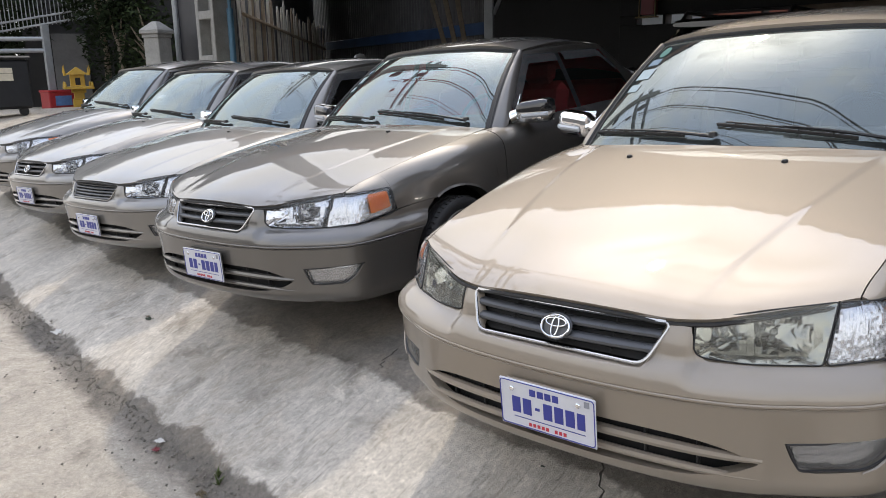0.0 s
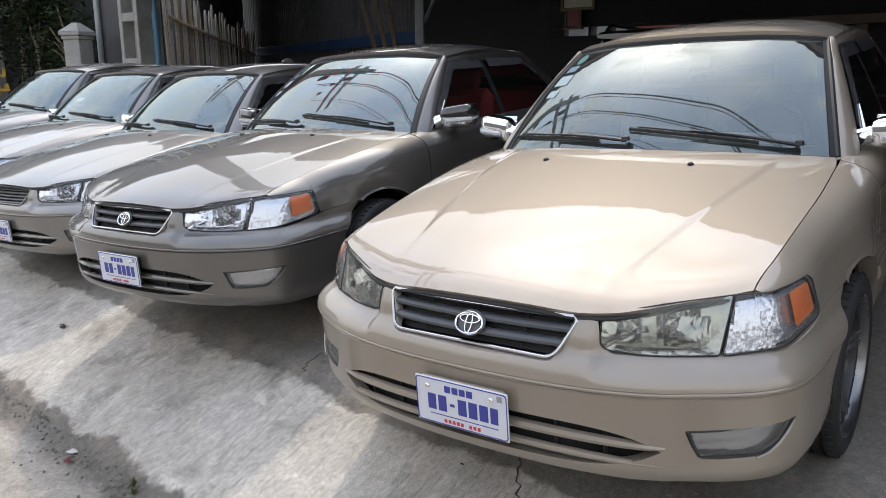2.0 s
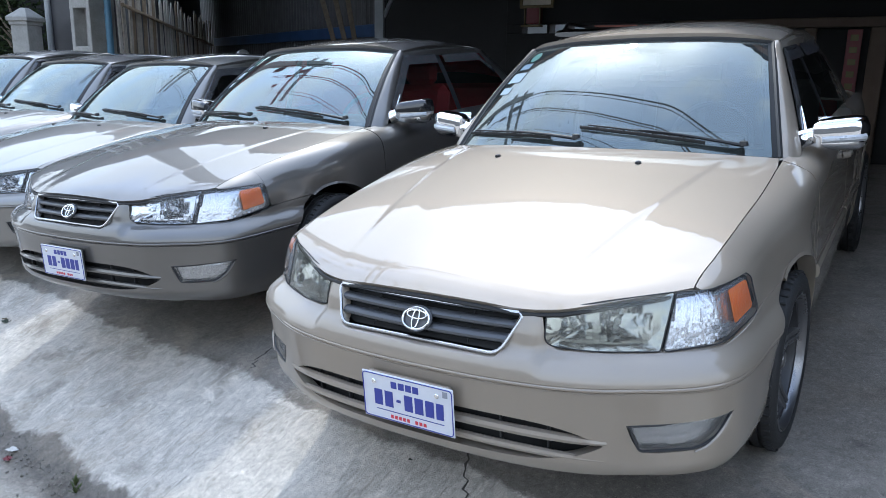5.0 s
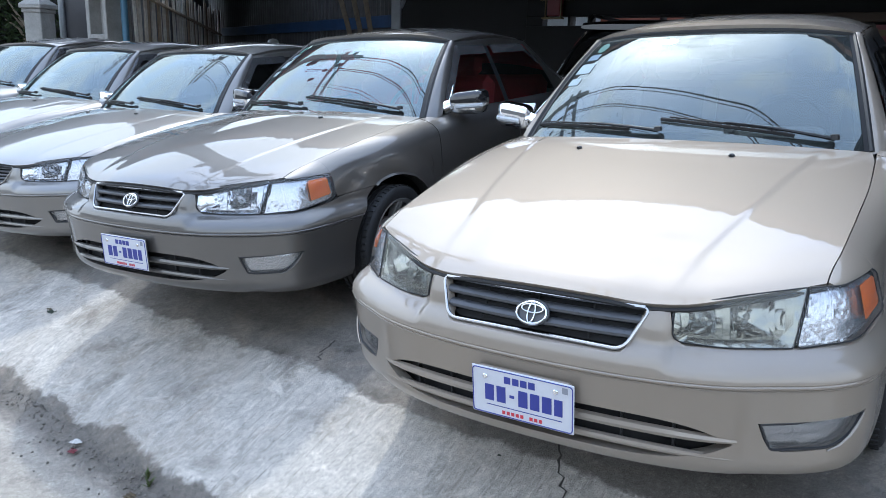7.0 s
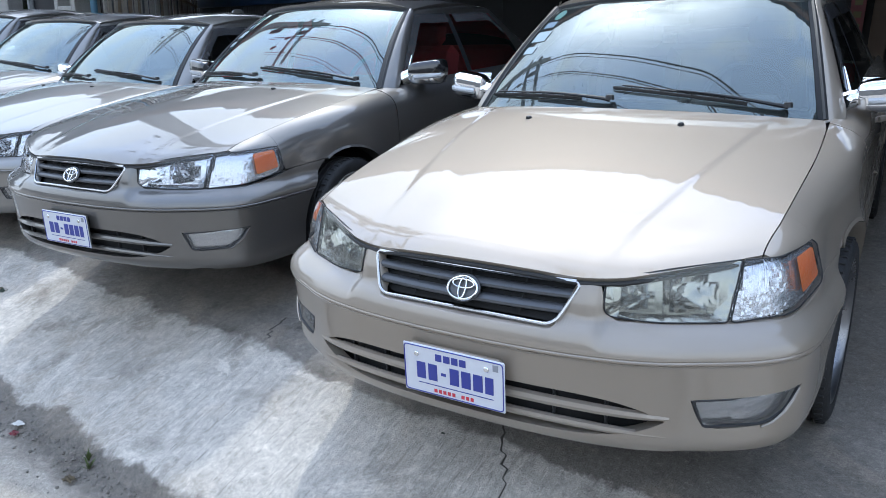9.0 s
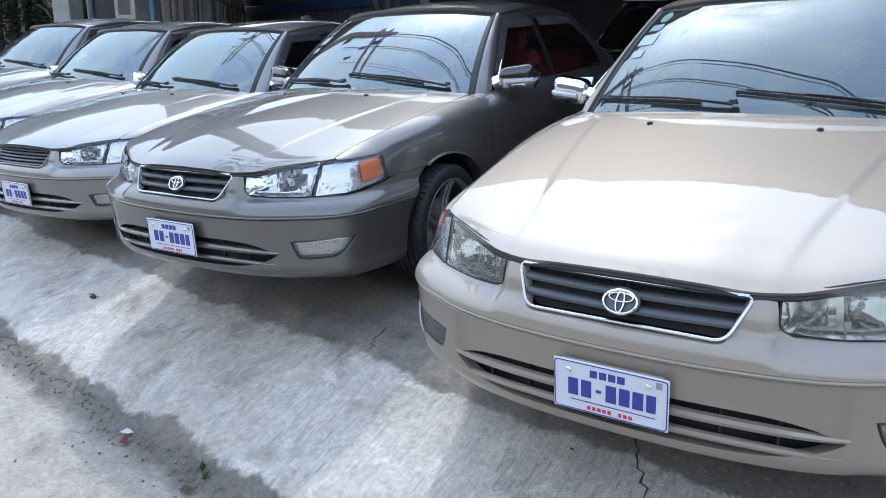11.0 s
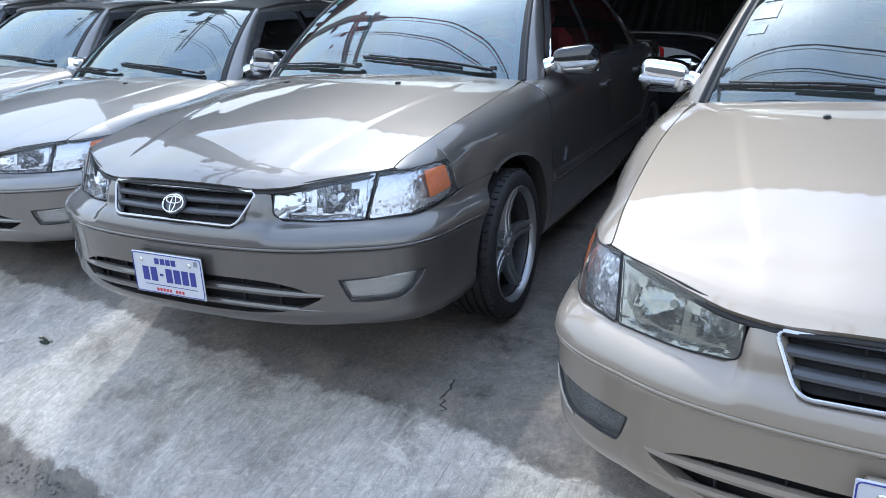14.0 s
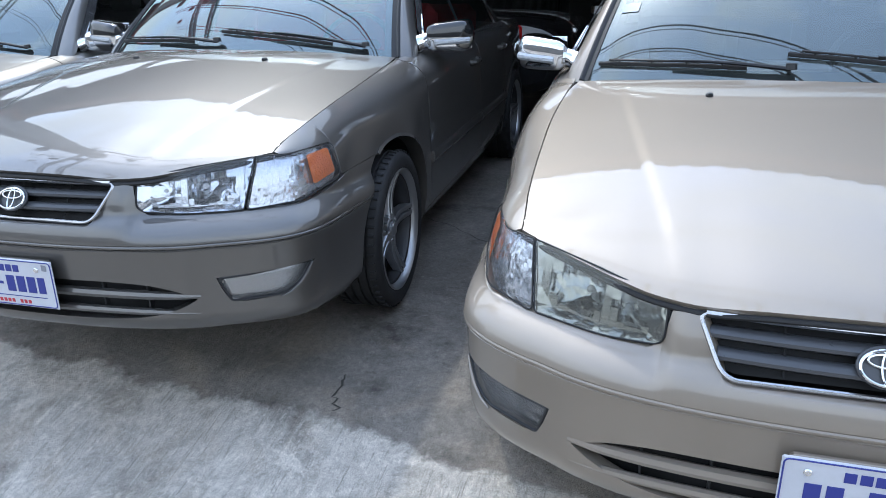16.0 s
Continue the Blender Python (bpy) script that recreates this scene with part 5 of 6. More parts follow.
def put_car(paint, label, style, emb, yaw, pitch, roll=0):
    c = build_car(paint, label, style)
    c.matrix_basis = SITE @ pose(*emb) @ pose(0, 0, 0, 0, 0, yaw) @ pose(0, 0, 0, pitch, roll, 0) @ pose(0, 0, -.66)
    return c


put_car(PAINT_GOLD, "champagne gold metallic sedan with chrome mirrors, parked nose out", dict(grille=0, haze=True, rim=0, rim_mat="alloy_dark", sticker=True, dash=MAT["dash_tan"], steer=-2), (.002, .008, .66), 1.3, 3.0)
put_car(PAINT_GREY, "grey-beige metallic sedan with alloy wheels and red seats", dict(grille=0, rim=0, rim_mat="alloy_silver", caliper=True, seat=MAT["seat_red"], sticker=True, dark_caps=True, steer=1), (-2.316, .291, .742), 2.8, 1.6)
put_car(PAINT_SILVER, "grey sedan with a dark unbadged grille", dict(grille=1, badge=False, antenna=True, rim=0, rim_mat="alloy_dark"), (-4.63, .69, .665), 2.5, 2.4)
put_car(PAINT_SILVER, "grey metallic sedan with a chrome grille, parked in the row", dict(grille=0, rim=0, rim_mat="alloy_dark"), (-6.57, .95, .72), 2.5, 2.5)
put_car(PAINT_SILVER, "grey sedan at the end of the row beside the gate", dict(grille=0, rim=0, rim_mat="alloy_dark"), (-8.5, 1.22, .82), 2.5, 2.5)

# ---------------------------------------------------------------- the shed behind
material("tin", (.09, .09, .094), .5, .3, vary=.3, scale=3)
material("tin_blue", (.03, .07, .16), .5, .1, vary=.3, scale=3)
# wall colour set near black so that it carries the deep shade
material("shade_black", (.009, .009, .010), .8, vary=.3, scale=2)
material("post_concrete", (.30, .295, .28), .85, vary=.3, scale=4, bump=.4, bump_scale=40)
material("post_paint", (.40, .43, .46), .5, vary=.2, scale=6)
material("beam_rust", (.22, .10, .05), .7, vary=.4, scale=6)


def world_at(x, y, z):
    return SITE @ Vector((x, y, z))


def wall_box(name, lo, hi, mat, label, cat="wall"):
    lo, hi = np.array(lo, float), np.array(hi, float)
    ob = part(name, Mesh().box((lo + hi) / 2, hi - lo, .01), mat)
    return tagged(ob, label, cat, kind="structure")


def corrugated(x0, x1, z0, z1, y, pitch=.09, amp=.014, along="x", zslope=0.0, y1=None):
    n = max(4, int(abs(x1 - x0) / pitch) * 6)
    xs = np.linspace(x0, x1, n)
    w = amp * np.clip(1.6 * np.sin(2 * np.pi * xs / pitch), -1, 1)
    if y1 is None:
        return np.stack([np.stack([xs, y + w, np.full(n, z0)], -1), np.stack([xs, y + w, np.full(n, z1)], -1)])
    return np.stack([np.stack([xs, np.full(n, y), z0 + w], -1), np.stack([xs, np.full(n, y1), z1 + w], -1)])



def slab(name, a, b, z0, z1, thick, mat, label, cat="wall", kind="structure"):
    """An upright slab between two points of the plan."""
    a, b = Vector((*a, 0)), Vector((*b, 0))
    d = (b - a)
    m = Matrix.Rotation(math.atan2(d.y, d.x), 3, "Z")
    mid = (a + b) / 2
    ob = part(name, Mesh().box((mid.x, mid.y, (z0 + z1) / 2), (d.length, thick, z1 - z0), .01, m), mat)
    return tagged(ob, label, cat, kind=kind)


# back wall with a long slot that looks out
wall_box("wall_back", (-4.95, 9.3, -.5), (9, 9.5, 2.03), MAT["shade_black"], "dark wall at the back of the shed")
wall_box("wall_back", (-4.95, 9.3, 2.17), (9, 9.5, 4.95), MAT["shade_black"], "dark wall above the slot")
wall_box("wall_back", (-1.2, 9.3, 2.03), (9, 9.5, 2.17), MAT["shade_black"], "dark wall beside the slot")
wall_box("wall_back", (-4.95, 9.3, 2.03), (-4.66, 9.5, 2.17), MAT["shade_black"], "dark wall beside the slot")
for x in (-4.2, -3.87, -3.55, -2.75):
    wall_box("trim", (x - .02, 9.28, 2.02), (x + .02, 9.52, 2.18), MAT["gap_black"], "dark upright in the slot", "post")
material("white_wall", (.75, .77, .77), .8, vary=.15, scale=2)
material("brick_red", (.42, .15, .10), .8, vary=.3, scale=5)
wall_box("wall_yard", (-9.2, 13.0, 0), (-5.2, 13.2, 3.2), MAT["white_wall"], "white wall in the sunlit yard behind")
wall_box("wall_yard", (-5.2, 13.0, 0), (-1.0, 13.2, 3.2), MAT["brick_red"], "red-brown wall in the yard behind")
P0, P1 = (-19.0, 14.44), (-8.0, 9.9)
L = math.hypot(P1[0] - P0[0], P1[1] - P0[1])
m = Mesh().grid(corrugated(0, L, .2, 4.8, 0, pitch=.16, amp=.02))
m.grid(corrugated(0, L, .2, 4.8, .05, pitch=.16, amp=.02))
ob = part("wall_tin", m, MAT["tin"])
ob.matrix_basis = pose(*P0, 0, 0, 0, math.degrees(math.atan2(P1[1] - P0[1], P1[0] - P0[0])))
tagged(ob, "corrugated metal sheet wall in shade", "wall", kind="structure")
slab("trim", (-17.2, 13.62), (-8.05, 9.84), 2.05, 2.28, .05, MAT["tin_blue"], "blue painted band along the metal wall", "trim")
slab("wall_tin_end", (-8.0, 9.9), (-4.95, 9.4), .0, 4.8, .06, MAT["shade_black"], "dark sheet wall beside the column")
wall_box("wall_right", (9, 3.8, -.5), (9.2, 9.5, 4.6), MAT["shade_black"], "plain side wall of the shed")


def roof_sheet(name, x0, x1, y0, z0, y1, z1, label):
    m = Mesh().grid(corrugated(x0, x1, z0, z1, y0, pitch=.2, amp=.02, y1=y1))
    m.grid(corrugated(x0, x1, z0 + .04, z1 + .04, y0, pitch=.2, amp=.02, y1=y1))
    tagged(part(name, m, MAT["tin"]), label, "roof", kind="structure")


# its front edge runs parallel to the row of cars
xs = np.linspace(-10.4, 9.2, 590)
wv = .02 * np.clip(1.6 * np.sin(2 * np.pi * xs / .2), -1, 1)
sh = Mesh()
for up in (0, .04):
    sh.grid(np.stack([np.stack([xs, 3.02 - .128 * xs, 3.13 + wv + up], -1), np.stack([xs, np.full(len(xs), 9.6), 4.75 + wv + up], -1)]))
tagged(part("ceiling", sh, MAT["tin"]), "corrugated metal shed roof", "roof", kind="structure")
# out of view: added roof and wall that keep light off the right side
roof_sheet("ceiling", 1.75, 6.2, .9, 2.75, 3.9, 3.35, "unseen lean-to roof added to shade the right side")
wall_box("wall_side", (3.3, .9, -.6), (3.45, 9.3, 3.6), MAT["shade_black"], "unseen dark side wall added to block light from the right")
roof_sheet("ceiling", -18.2, -4.8, 9.5, 4.2, 14.2, 4.9, "corrugated metal roof over the far bay")
slab("trim", (-10.4, 4.42), (9.2, 1.91), 2.95, 3.10, .06, MAT["beam_rust"], "rusty steel edge beam of the roof", "beam")
for x in np.arange(-9.5, 9, 2.6):
    wall_box("beam", (x - .04, 3.15 - .128 * x, 2.98), (x + .04, 9.3, 3.08), MAT["gap_black"], "dark steel roof beam", "beam")


def steel_post():
    m = Mesh().box((0, 0, 2.0), (.16, .16, 4.4), .012)
    m.box((0, 0, .03), (.3, .3, .06), .01)
    ob = part("steel_column", m, MAT["post_paint"])
    brace = Mesh().tube([(.08, 0, 2.35), (.34, 0, 2.95), (.7, 0, 3.9)], .035, 8)
    part("brace", brace, MAT["post_paint"], ob)
    ob.matrix_basis = pose(-7.5, 9.23, .0, 0, 0, 30)
    return tagged(ob, "grey-blue painted steel column with a slanting brace", "column")


steel_post()
plank_mat = material("old_timber", (.20, .16, .12), .8, vary=.4, scale=10)
for k, (dx, lean) in enumerate(((0, 16), (.14, 13), (.26, 10))):
    ob = part("timber_plank", Mesh().box((0, 0, 1.4), (.09, .03, 2.8), .004), plank_mat)
    ob.matrix_basis = pose(-8.1 + dx, 9.62 - .2, .15, 0, -lean, 25)
    tagged(ob, "old timber plank leaning against the dark wall", "plank", "leaning planks")

# picture, red shrine box, lintel and banner on the back wall
material("gilt", (.10, .075, .035), .4, .6)
material("paper", (.55, .5, .4), .7, vary=.2, scale=12)
material("lacquer_red", (.13, .008, .014), .45)
material("cream_paint", (.12, .085, .062), .7, vary=.2, scale=5)
fr = part("picture", Mesh().box((-4.40, 9.27, 2.62), (.50, .012, .34), .002), MAT["paper"])
f2 = Mesh()
for c_, s_ in (((-4.40, 9.26, 2.81), (.58, .035, .05)), ((-4.40, 9.26, 2.43), (.58, .035, .05)), ((-4.67, 9.26, 2.62), (.05, .035, .38)), ((-4.13, 9.26, 2.62), (.05, .035, .38))):
    f2.box(c_, s_, .008)
part("picture_frame", f2, MAT["gilt"], fr, "gilt frame")
tagged(fr, "framed picture in a gilt frame hung high", "picture")
rb = part("shrine_box", Mesh().box((-4.40, 9.20, 2.29), (.22, .14, .25), .01), MAT["lacquer_red"])
f2 = Mesh()
for c_, s_ in (((-4.40, 9.125, 2.41), (.28, .02, .02)), ((-4.40, 9.125, 2.13), (.34, .10, .025)), ((-4.53, 9.125, 2.27), (.02, .02, .27)), ((-4.27, 9.125, 2.27), (.02, .02, .27))):
    f2.box(c_, s_, .004)
part("box_frame", f2, MAT["gilt"], rb)
tagged(rb, "small red lacquered box with a gilt edge on the wall", "shrine")
wall_box("trim", (-2.4, 9.22, 2.05), (.45, 9.298, 2.17), MAT["cream_paint"], "cream painted lintel", "lintel")
wall_box("trim", (.25, 9.22, .1), (.45, 9.298, 2.045), MAT["cream_paint"], "cream painted door post", "post")
wall_box("trim", (-.5, 9.22, .1), (-.36, 9.298, 2.045), MAT["cream_paint"], "cream painted door post", "post")
bn = part("banner", Mesh().box((.08, 9.25, 1.62), (.17, .012, .8), .003), MAT["lacquer_red"])
for z in np.linspace(1.32, 1.92, 5):
    part("writing_bar", Mesh().box((.08, 9.242, z), (.09, .004, .075), .001), MAT["gilt"], bn)
tagged(bn, "narrow red paper banner with gold writing", "banner")


# dark off-roader standing inside the shed
def off_roader():
    car = new("off_roader")
    paint = car_paint("paint_black", (.02, .021, .024), .2)

    def loft(rows, n=28, e=.55):
        P = []
        for y, w, z0, z1 in rows:
            ring = []
            for a in np.linspace(0, 2 * math.pi, n, endpoint=False):
                c, s = math.cos(a), math.sin(a)
                ring.append((w * math.copysign(abs(c) ** e, c), y, (z0 + z1) / 2 + (z1 - z0) / 2 * math.copysign(abs(s) ** e, s)))
            P.append(ring)
        m = Mesh().grid(np.array(P).transpose(1, 0, 2), closed=True)
        m.add(P[0], [tuple(range(n))])
        return m.add(P[-1], [tuple(range(n))])
    part("body", loft([(0, .72, .45, .85), (.05, .82, .38, 1.0), (.2, .89, .34, 1.06), (1.1, .92, .34, 1.12), (1.25, .92, .34, 1.14), (4.2, .92, .36, 1.14), (4.5, .86, .4, 1.1)]), paint, car)
    part("cabin", loft([(1.15, .76, 1.0, 1.14), (1.5, .74, 1.0, 1.45), (1.85, .70, 1.0, 1.74), (2.4, .69, 1.0, 1.80), (3.9, .68, 1.0, 1.78), (4.35, .66, 1.0, 1.55)], e=.45), MAT["side_glass"], car, "dark tinted cabin glass")
    part("roof", loft([(1.80, .66, 1.70, 1.765), (1.95, .70, 1.72, 1.81), (2.6, .71, 1.74, 1.84), (3.8, .70, 1.74, 1.83), (4.15, .66, 1.68, 1.78)], e=.5), paint, car)
    for x in (-.62, .62):
        rail = part("roof_rail", Mesh().tube([(x, 2.0, 1.80), (x, 2.12, 1.89), (x, 3.6, 1.90), (x, 3.75, 1.81)], .022, 8), MAT["black_plastic"], car)
    for y in (2.4, 3.2):
        part("cross_bar", Mesh().tube([(-.62, y, 1.90), (.62, y, 1.90)], .018, 8), MAT["black_plastic"], car)
    part("grille", Mesh().box((0, -.01, .80), (.7, .04, .2), .02), MAT["chrome"], car)
    for x in (-.6, .6):
        part("headlight", Mesh().ball((x, .05, .84), (.2, .08, .09), 10), MAT["lamp_inner"], car)
        part("door_mirror", Mesh().box((x * 1.72, 1.45, 1.16), (.2, .1, .16), .04), MAT["chrome"], car)
        for y in (.85, 3.5):
            part("wheel", Mesh().lathe([(.05, -.1), (.30, -.11), (.36, -.08), (.36, .08), (.30, .11), (.05, .1)], 36, centre=(x * 1.25, y, .36)), MAT["tyre"], car)
    car.matrix_basis = pose(-2.35, 5.4, ground_z(-2.35, 6.9) - .03, -.5, 0, 2)
    return tagged(car, "black off-roader with roof rails standing in the dark shed", "car")


off_roader()

# ---------------------------------------------------------------- gate side
def gate_pillar():
    m = Mesh().box((0, 0, .9), (.36, .36, 2.4), .012)
    ob = part("gate_pillar", m, MAT["post_concrete"])
    cap = Mesh().box((0, 0, 2.13), (.40, .40, .07), .01).box((0, 0, 2.20), (.46, .46, .07), .012)
    P = [(.23, .23, 2.235), (-.23, .23, 2.235), (-.23, -.23, 2.235), (.23, -.23, 2.235), (.05, .05, 2.40), (-.05, .05, 2.40), (-.05, -.05, 2.40), (.05, -.05, 2.40)]
    cap.add(P, [(0, 1, 5, 4), (1, 2, 6, 5), (2, 3, 7, 6), (3, 0, 4, 7), (4, 5, 6, 7)])
    part("cap", cap, MAT["post_concrete"], ob, "stepped concrete cap")
    ob.matrix_basis = pose(-13.0, 5.85, .0, 0, 0, 20)
    return tagged(ob, "weathered grey concrete gate pillar with stepped cap", "pillar")


gate_pillar()
material("galvanised", (.28, .295, .31), .45, .4, vary=.2, scale=8)
material("pipe_blue", (.10, .22, .33), .45, vary=.2, scale=8)
material("gate_black", (.025, .025, .03), .5, vary=.3, scale=5)


def utility_pole():
    m = Mesh()
    m.box((-.13, 0, 6.4), (.10, .46, 12.0), .01)
    m.box((.34, 0, 6.4), (.10, .46, 12.0), .01)
    m.box((.105, .08, 6.4), (.38, .20, 12.0), .006)
    for z in np.arange(.9, 12.0, .75):
        m.box((.105, -.08, z), (.38, .3, .14), .01)
    ob = part("utility_pole", m, MAT["post_concrete"])
    for x, z in ((-.1, 10.4), (.1, 10.4), (-.1, 11.5), (.1, 11.5)):
        arm = part("cross_arm", Mesh().box((x, -1.9, z), (.10, 5.4, .11), .01), MAT["galvanised"], ob)
        for y in (-4.2, -3.1, -2.0, -.9, .5):
            part("insulator", Mesh().lathe([(.02, 0), (.05, .02), (.035, .05), (.05, .08), (.02, .12)], 12, axis="z", centre=(x, y, z + .05)), MAT["cream_paint"], arm)
    for y, z, s in ((-.55, 8.0, .5), (-1.5, 9.75, .38), (-2.3, 8.9, .34), (-1.0, 11.0, .6)):
        part("cable_box", Mesh().box((.0, y, z), (s * .8, s * .7, s), .04), MAT["black_plastic"], ob)
    ob.matrix_basis = pose(-11.12, 5.92, 0, 0, 0, 0)
    return tagged(ob, "concrete utility pole with cross arms and cable boxes", "pole")


utility_pole()


def cable(y, z, r, sag, y_end):
    """A cable slung from the pole across the street."""
    u = np.linspace(0, 1, 60)
    P = np.stack([-11.1 + 34 * u, y + (y_end - y) * u, z - sag * 4 * u * (1 - u)], -1)
    ob = part("overhead_cable", Mesh().tube(P, r, 5), MAT["rubber"])
    return tagged(ob, "black overhead cable slung from the utility pole", "cable", "overhead cables")


for y, z, r, sg, ye in ((5.7, 8.1, .036, .7, -7.3), (5.5, 8.25, .020, .6, -7.4), (4.7, 7.9, .028, .7, -8.2), (4.55, 8.0, .020, .6, -8.3), (3.3, 8.4, .014, .5, -9.5), (3.1, 8.4, .014, .5, -9.7)):
    cable(y, z, r, sg, ye)
tagged(part("blue_pipe", Mesh().tube([(-10.66, 5.98, .4), (-10.66, 5.98, 2.5)], .055, 12).tube([(-10.66, 5.98, 2.5), (-10.66, 5.98, 4.2)], .03, 10), MAT["pipe_blue"]), "blue plastic pipe standing beside the pole", "pipe")
tagged(part("gate_post", Mesh().tube([(-13.2, 6.4, .3), (-13.2, 6.4, 4.0)], .06, 14), MAT["galvanised"]), "thin galvanised gate post", "post")
slab("gate", (-13.2, 6.45), (-11.4, 6.6), .3, 4.2, .05, MAT["gate_black"], "black sheet metal gate in shade", "gate", kind="")


def picket_fence():
    """Tall timber fence that runs back from the pole."""
    a, b = Vector((-10.75, 6.25, 0)), Vector((-15.8, 12.3, 0))
    ob = new("picket_fence")
    d = (b - a).normalized()
    rng = random.Random(8)
    n = 26
    mats = [material("picket_grey", (.58, .53, .46), .85, vary=.35, scale=9), material("picket_pale", (.76, .73, .68), .8, vary=.3, scale=9), material("picket_brown", (.34, .26, .18), .85, vary=.4, scale=9)]
    pos, k = 0.0, 0
    length = (b - a).length
    while pos < length:
        w = rng.uniform(.13, .20)
        p = a + d * (pos + w / 2)
        h = 2.85 - .45 * pos / length + rng.uniform(-.12, .12)
        m = Mesh()
        P = [(-w / 2, -.012, 0), (w / 2, -.012, 0), (w / 2, -.012, h - .12), (0, -.012, h), (-w / 2, -.012, h - .12)]
        Q = [(x, .012, z) for x, _, z in P]
        m.add(P + Q, [(0, 1, 2, 3, 4), (9, 8, 7, 6, 5), (0, 5, 6, 1), (1, 6, 7, 2), (2, 7, 8, 3), (3, 8, 9, 4), (4, 9, 5, 0)])
        k_ = part("picket", m, mats[0 if k % 3 else rng.choice((1, 1, 2))], ob, sharp=20)
        k_.matrix_basis = pose(p.x, p.y, .15, rng.uniform(-1, 1), rng.uniform(-1.5, 1.5), math.degrees(math.atan2(d.y, d.x)))
        pos += w + rng.uniform(.05, .09)
        k += 1
    for z in (1.2, 2.42):
        off = Vector((d.y, -d.x, 0)) * .06
        part("fence_rail", Mesh().tube([a + off + Vector((0, 0, z)), b + off + Vector((0, 0, z - .4))], .035, 6), mats[2], ob)
    return tagged(ob, "tall weathered timber picket fence running back from the pole", "fence")


picket_fence()
material("house_grey", (.13, .13, .132), .8, vary=.3, scale=1.5)
slab("wall_house", (-12.3, 6.9), (-18.0, 13.7), 0, 5, .2, MAT["house_grey"], "grey house wall behind the fence")
# this house wall stands in shade, and its black colour holds that shade
slab("wall_gate", (-22.5, 7.0), (-13.2, 7.9), 0, 6, .2, MAT["shade_black"], "house wall behind the plants, its shade put into the black colour")
slab("panel", (-19.3, 6.4), (-18.9, 7.1), .3, 2.45, .06, MAT["house_grey"], "grey metal door panel", "panel")
# added behind the viewpoint, only to tone what the bumpers reflect
wall_box("wall_street", (-60, -13.2, -1), (40, -13, 3.2), MAT["house_grey"], "unseen plain grey wall added across the road for reflections")


def leaves(centre, size, n, leaf, seed, mat, name, label, trunk=True):
    rng = random.Random(seed)
    ob = new(name)
    crown = Mesh()
    for k in range(n):
        a, b = rng.uniform(0, 2 * math.pi), math.acos(rng.uniform(-1, 1))
        r = rng.uniform(.45, 1.0) * (1 + .35 * noise.noise(Vector((math.cos(a) * 2 + seed, math.sin(a) * 2, b * 2))))
        p = Vector((size[0] * r * math.sin(b) * math.cos(a), size[1] * r * math.sin(b) * math.sin(a), size[2] * r * math.cos(b))) + Vector(centre)
        q = Euler((rng.uniform(-1, 1), rng.uniform(-1, 1), rng.uniform(0, 6.3))).to_matrix()
        s = leaf * rng.uniform(.6, 1.4)
        crown.add([p + q @ Vector(v) * s for v in ((0, -1, 0), (.38, 0, .1), (0, 1, -.05), (-.38, 0, .1))], [(0, 1, 2, 3)])
    part("crown", crown, mat, ob)
    if trunk:
        base = Vector((centre[0], centre[1], .2))
        top = Vector(centre)
        t = Mesh().tube([base, base.lerp(top, .5) + Vector((.08, .05, 0)), top], [.09, .07, .03], 8)
        for k in range(5):
            e = top + Vector((rng.uniform(-1, 1) * size[0] * .7, rng.uniform(-1, 1) * size[1] * .7, rng.uniform(-.2, .7) * size[2]))
            t.tube([base.lerp(top, .6 + .08 * k), (base.lerp(top, .8) + e) / 2, e], [.04, .03, .01], 6)
        part("trunk", t, MAT["old_timber"], ob)
    return tagged(ob, label, "tree")


material("leaf_dark", (.020, .030, .014), .85, spec=.1, vary=.5, scale=3)
material("leaf_mid", (.030, .044, .018), .85, spec=.1, vary=.5, scale=3)
leaves((-17.0, 7.0, 2.3), (1.0, .9, 1.3), 1700, .07, 1, MAT["leaf_dark"], "shrub", "dense dark green shrub against the house wall")
leaves((-15.2, 6.9, 2.1), (.8, .7, 1.2), 1100, .065, 2, MAT["leaf_mid"], "shrub", "climbing green shrub beside the gate pillar")
leaves((-17.6, 6.9, 3.6), (1.8, 1.0, 1.3), 2600, .09, 3, MAT["leaf_dark"], "tree", "dark leafy tree over the gate")
leaves((-20.5, 5.0, 3.3), (2.4, 1.6, 1.6), 3600, .10, 5, MAT["leaf_dark"], "tree", "dark leafy tree beyond the metal frame")
leaves((-27, 7.5, 4.0), (5.5, 4.0, 4.0), 14000, .19, 6, MAT["leaf_dark"], "tree", "broad dark tree further down the street")
leaves((-33, 2.5, 3.6), (5.0, 4.5, 3.6), 11000, .22, 7, MAT["leaf_dark"], "tree", "tall dark tree down the street")

# iron grille with bars over the entrance
gr = new("iron_railing")
A, B_ = Vector((-18.9, 4.6, 2.35)), Vector((-17.2, 8.2, 3.1))
for k in range(46):
    p = A.lerp(B_, k / 45)
    part("railing_bar", style_mesh("railing_bar", lambda: Mesh().tube([(0, 0, -.05), (0, 0, 1.0), (0, 0, 1.12)], [.012, .012, .002], 6)), MAT["galvanised"], gr).matrix_basis = pose(p.x, p.y, p.z)
for dz in (0, .18, .95):
    part("railing_rail", Mesh().tube([A + Vector((0, 0, dz)), B_ + Vector((0, 0, dz))], .025, 6), MAT["galvanised"], gr)
tagged(gr, "grey iron railing with pointed bars over the entrance", "railing")

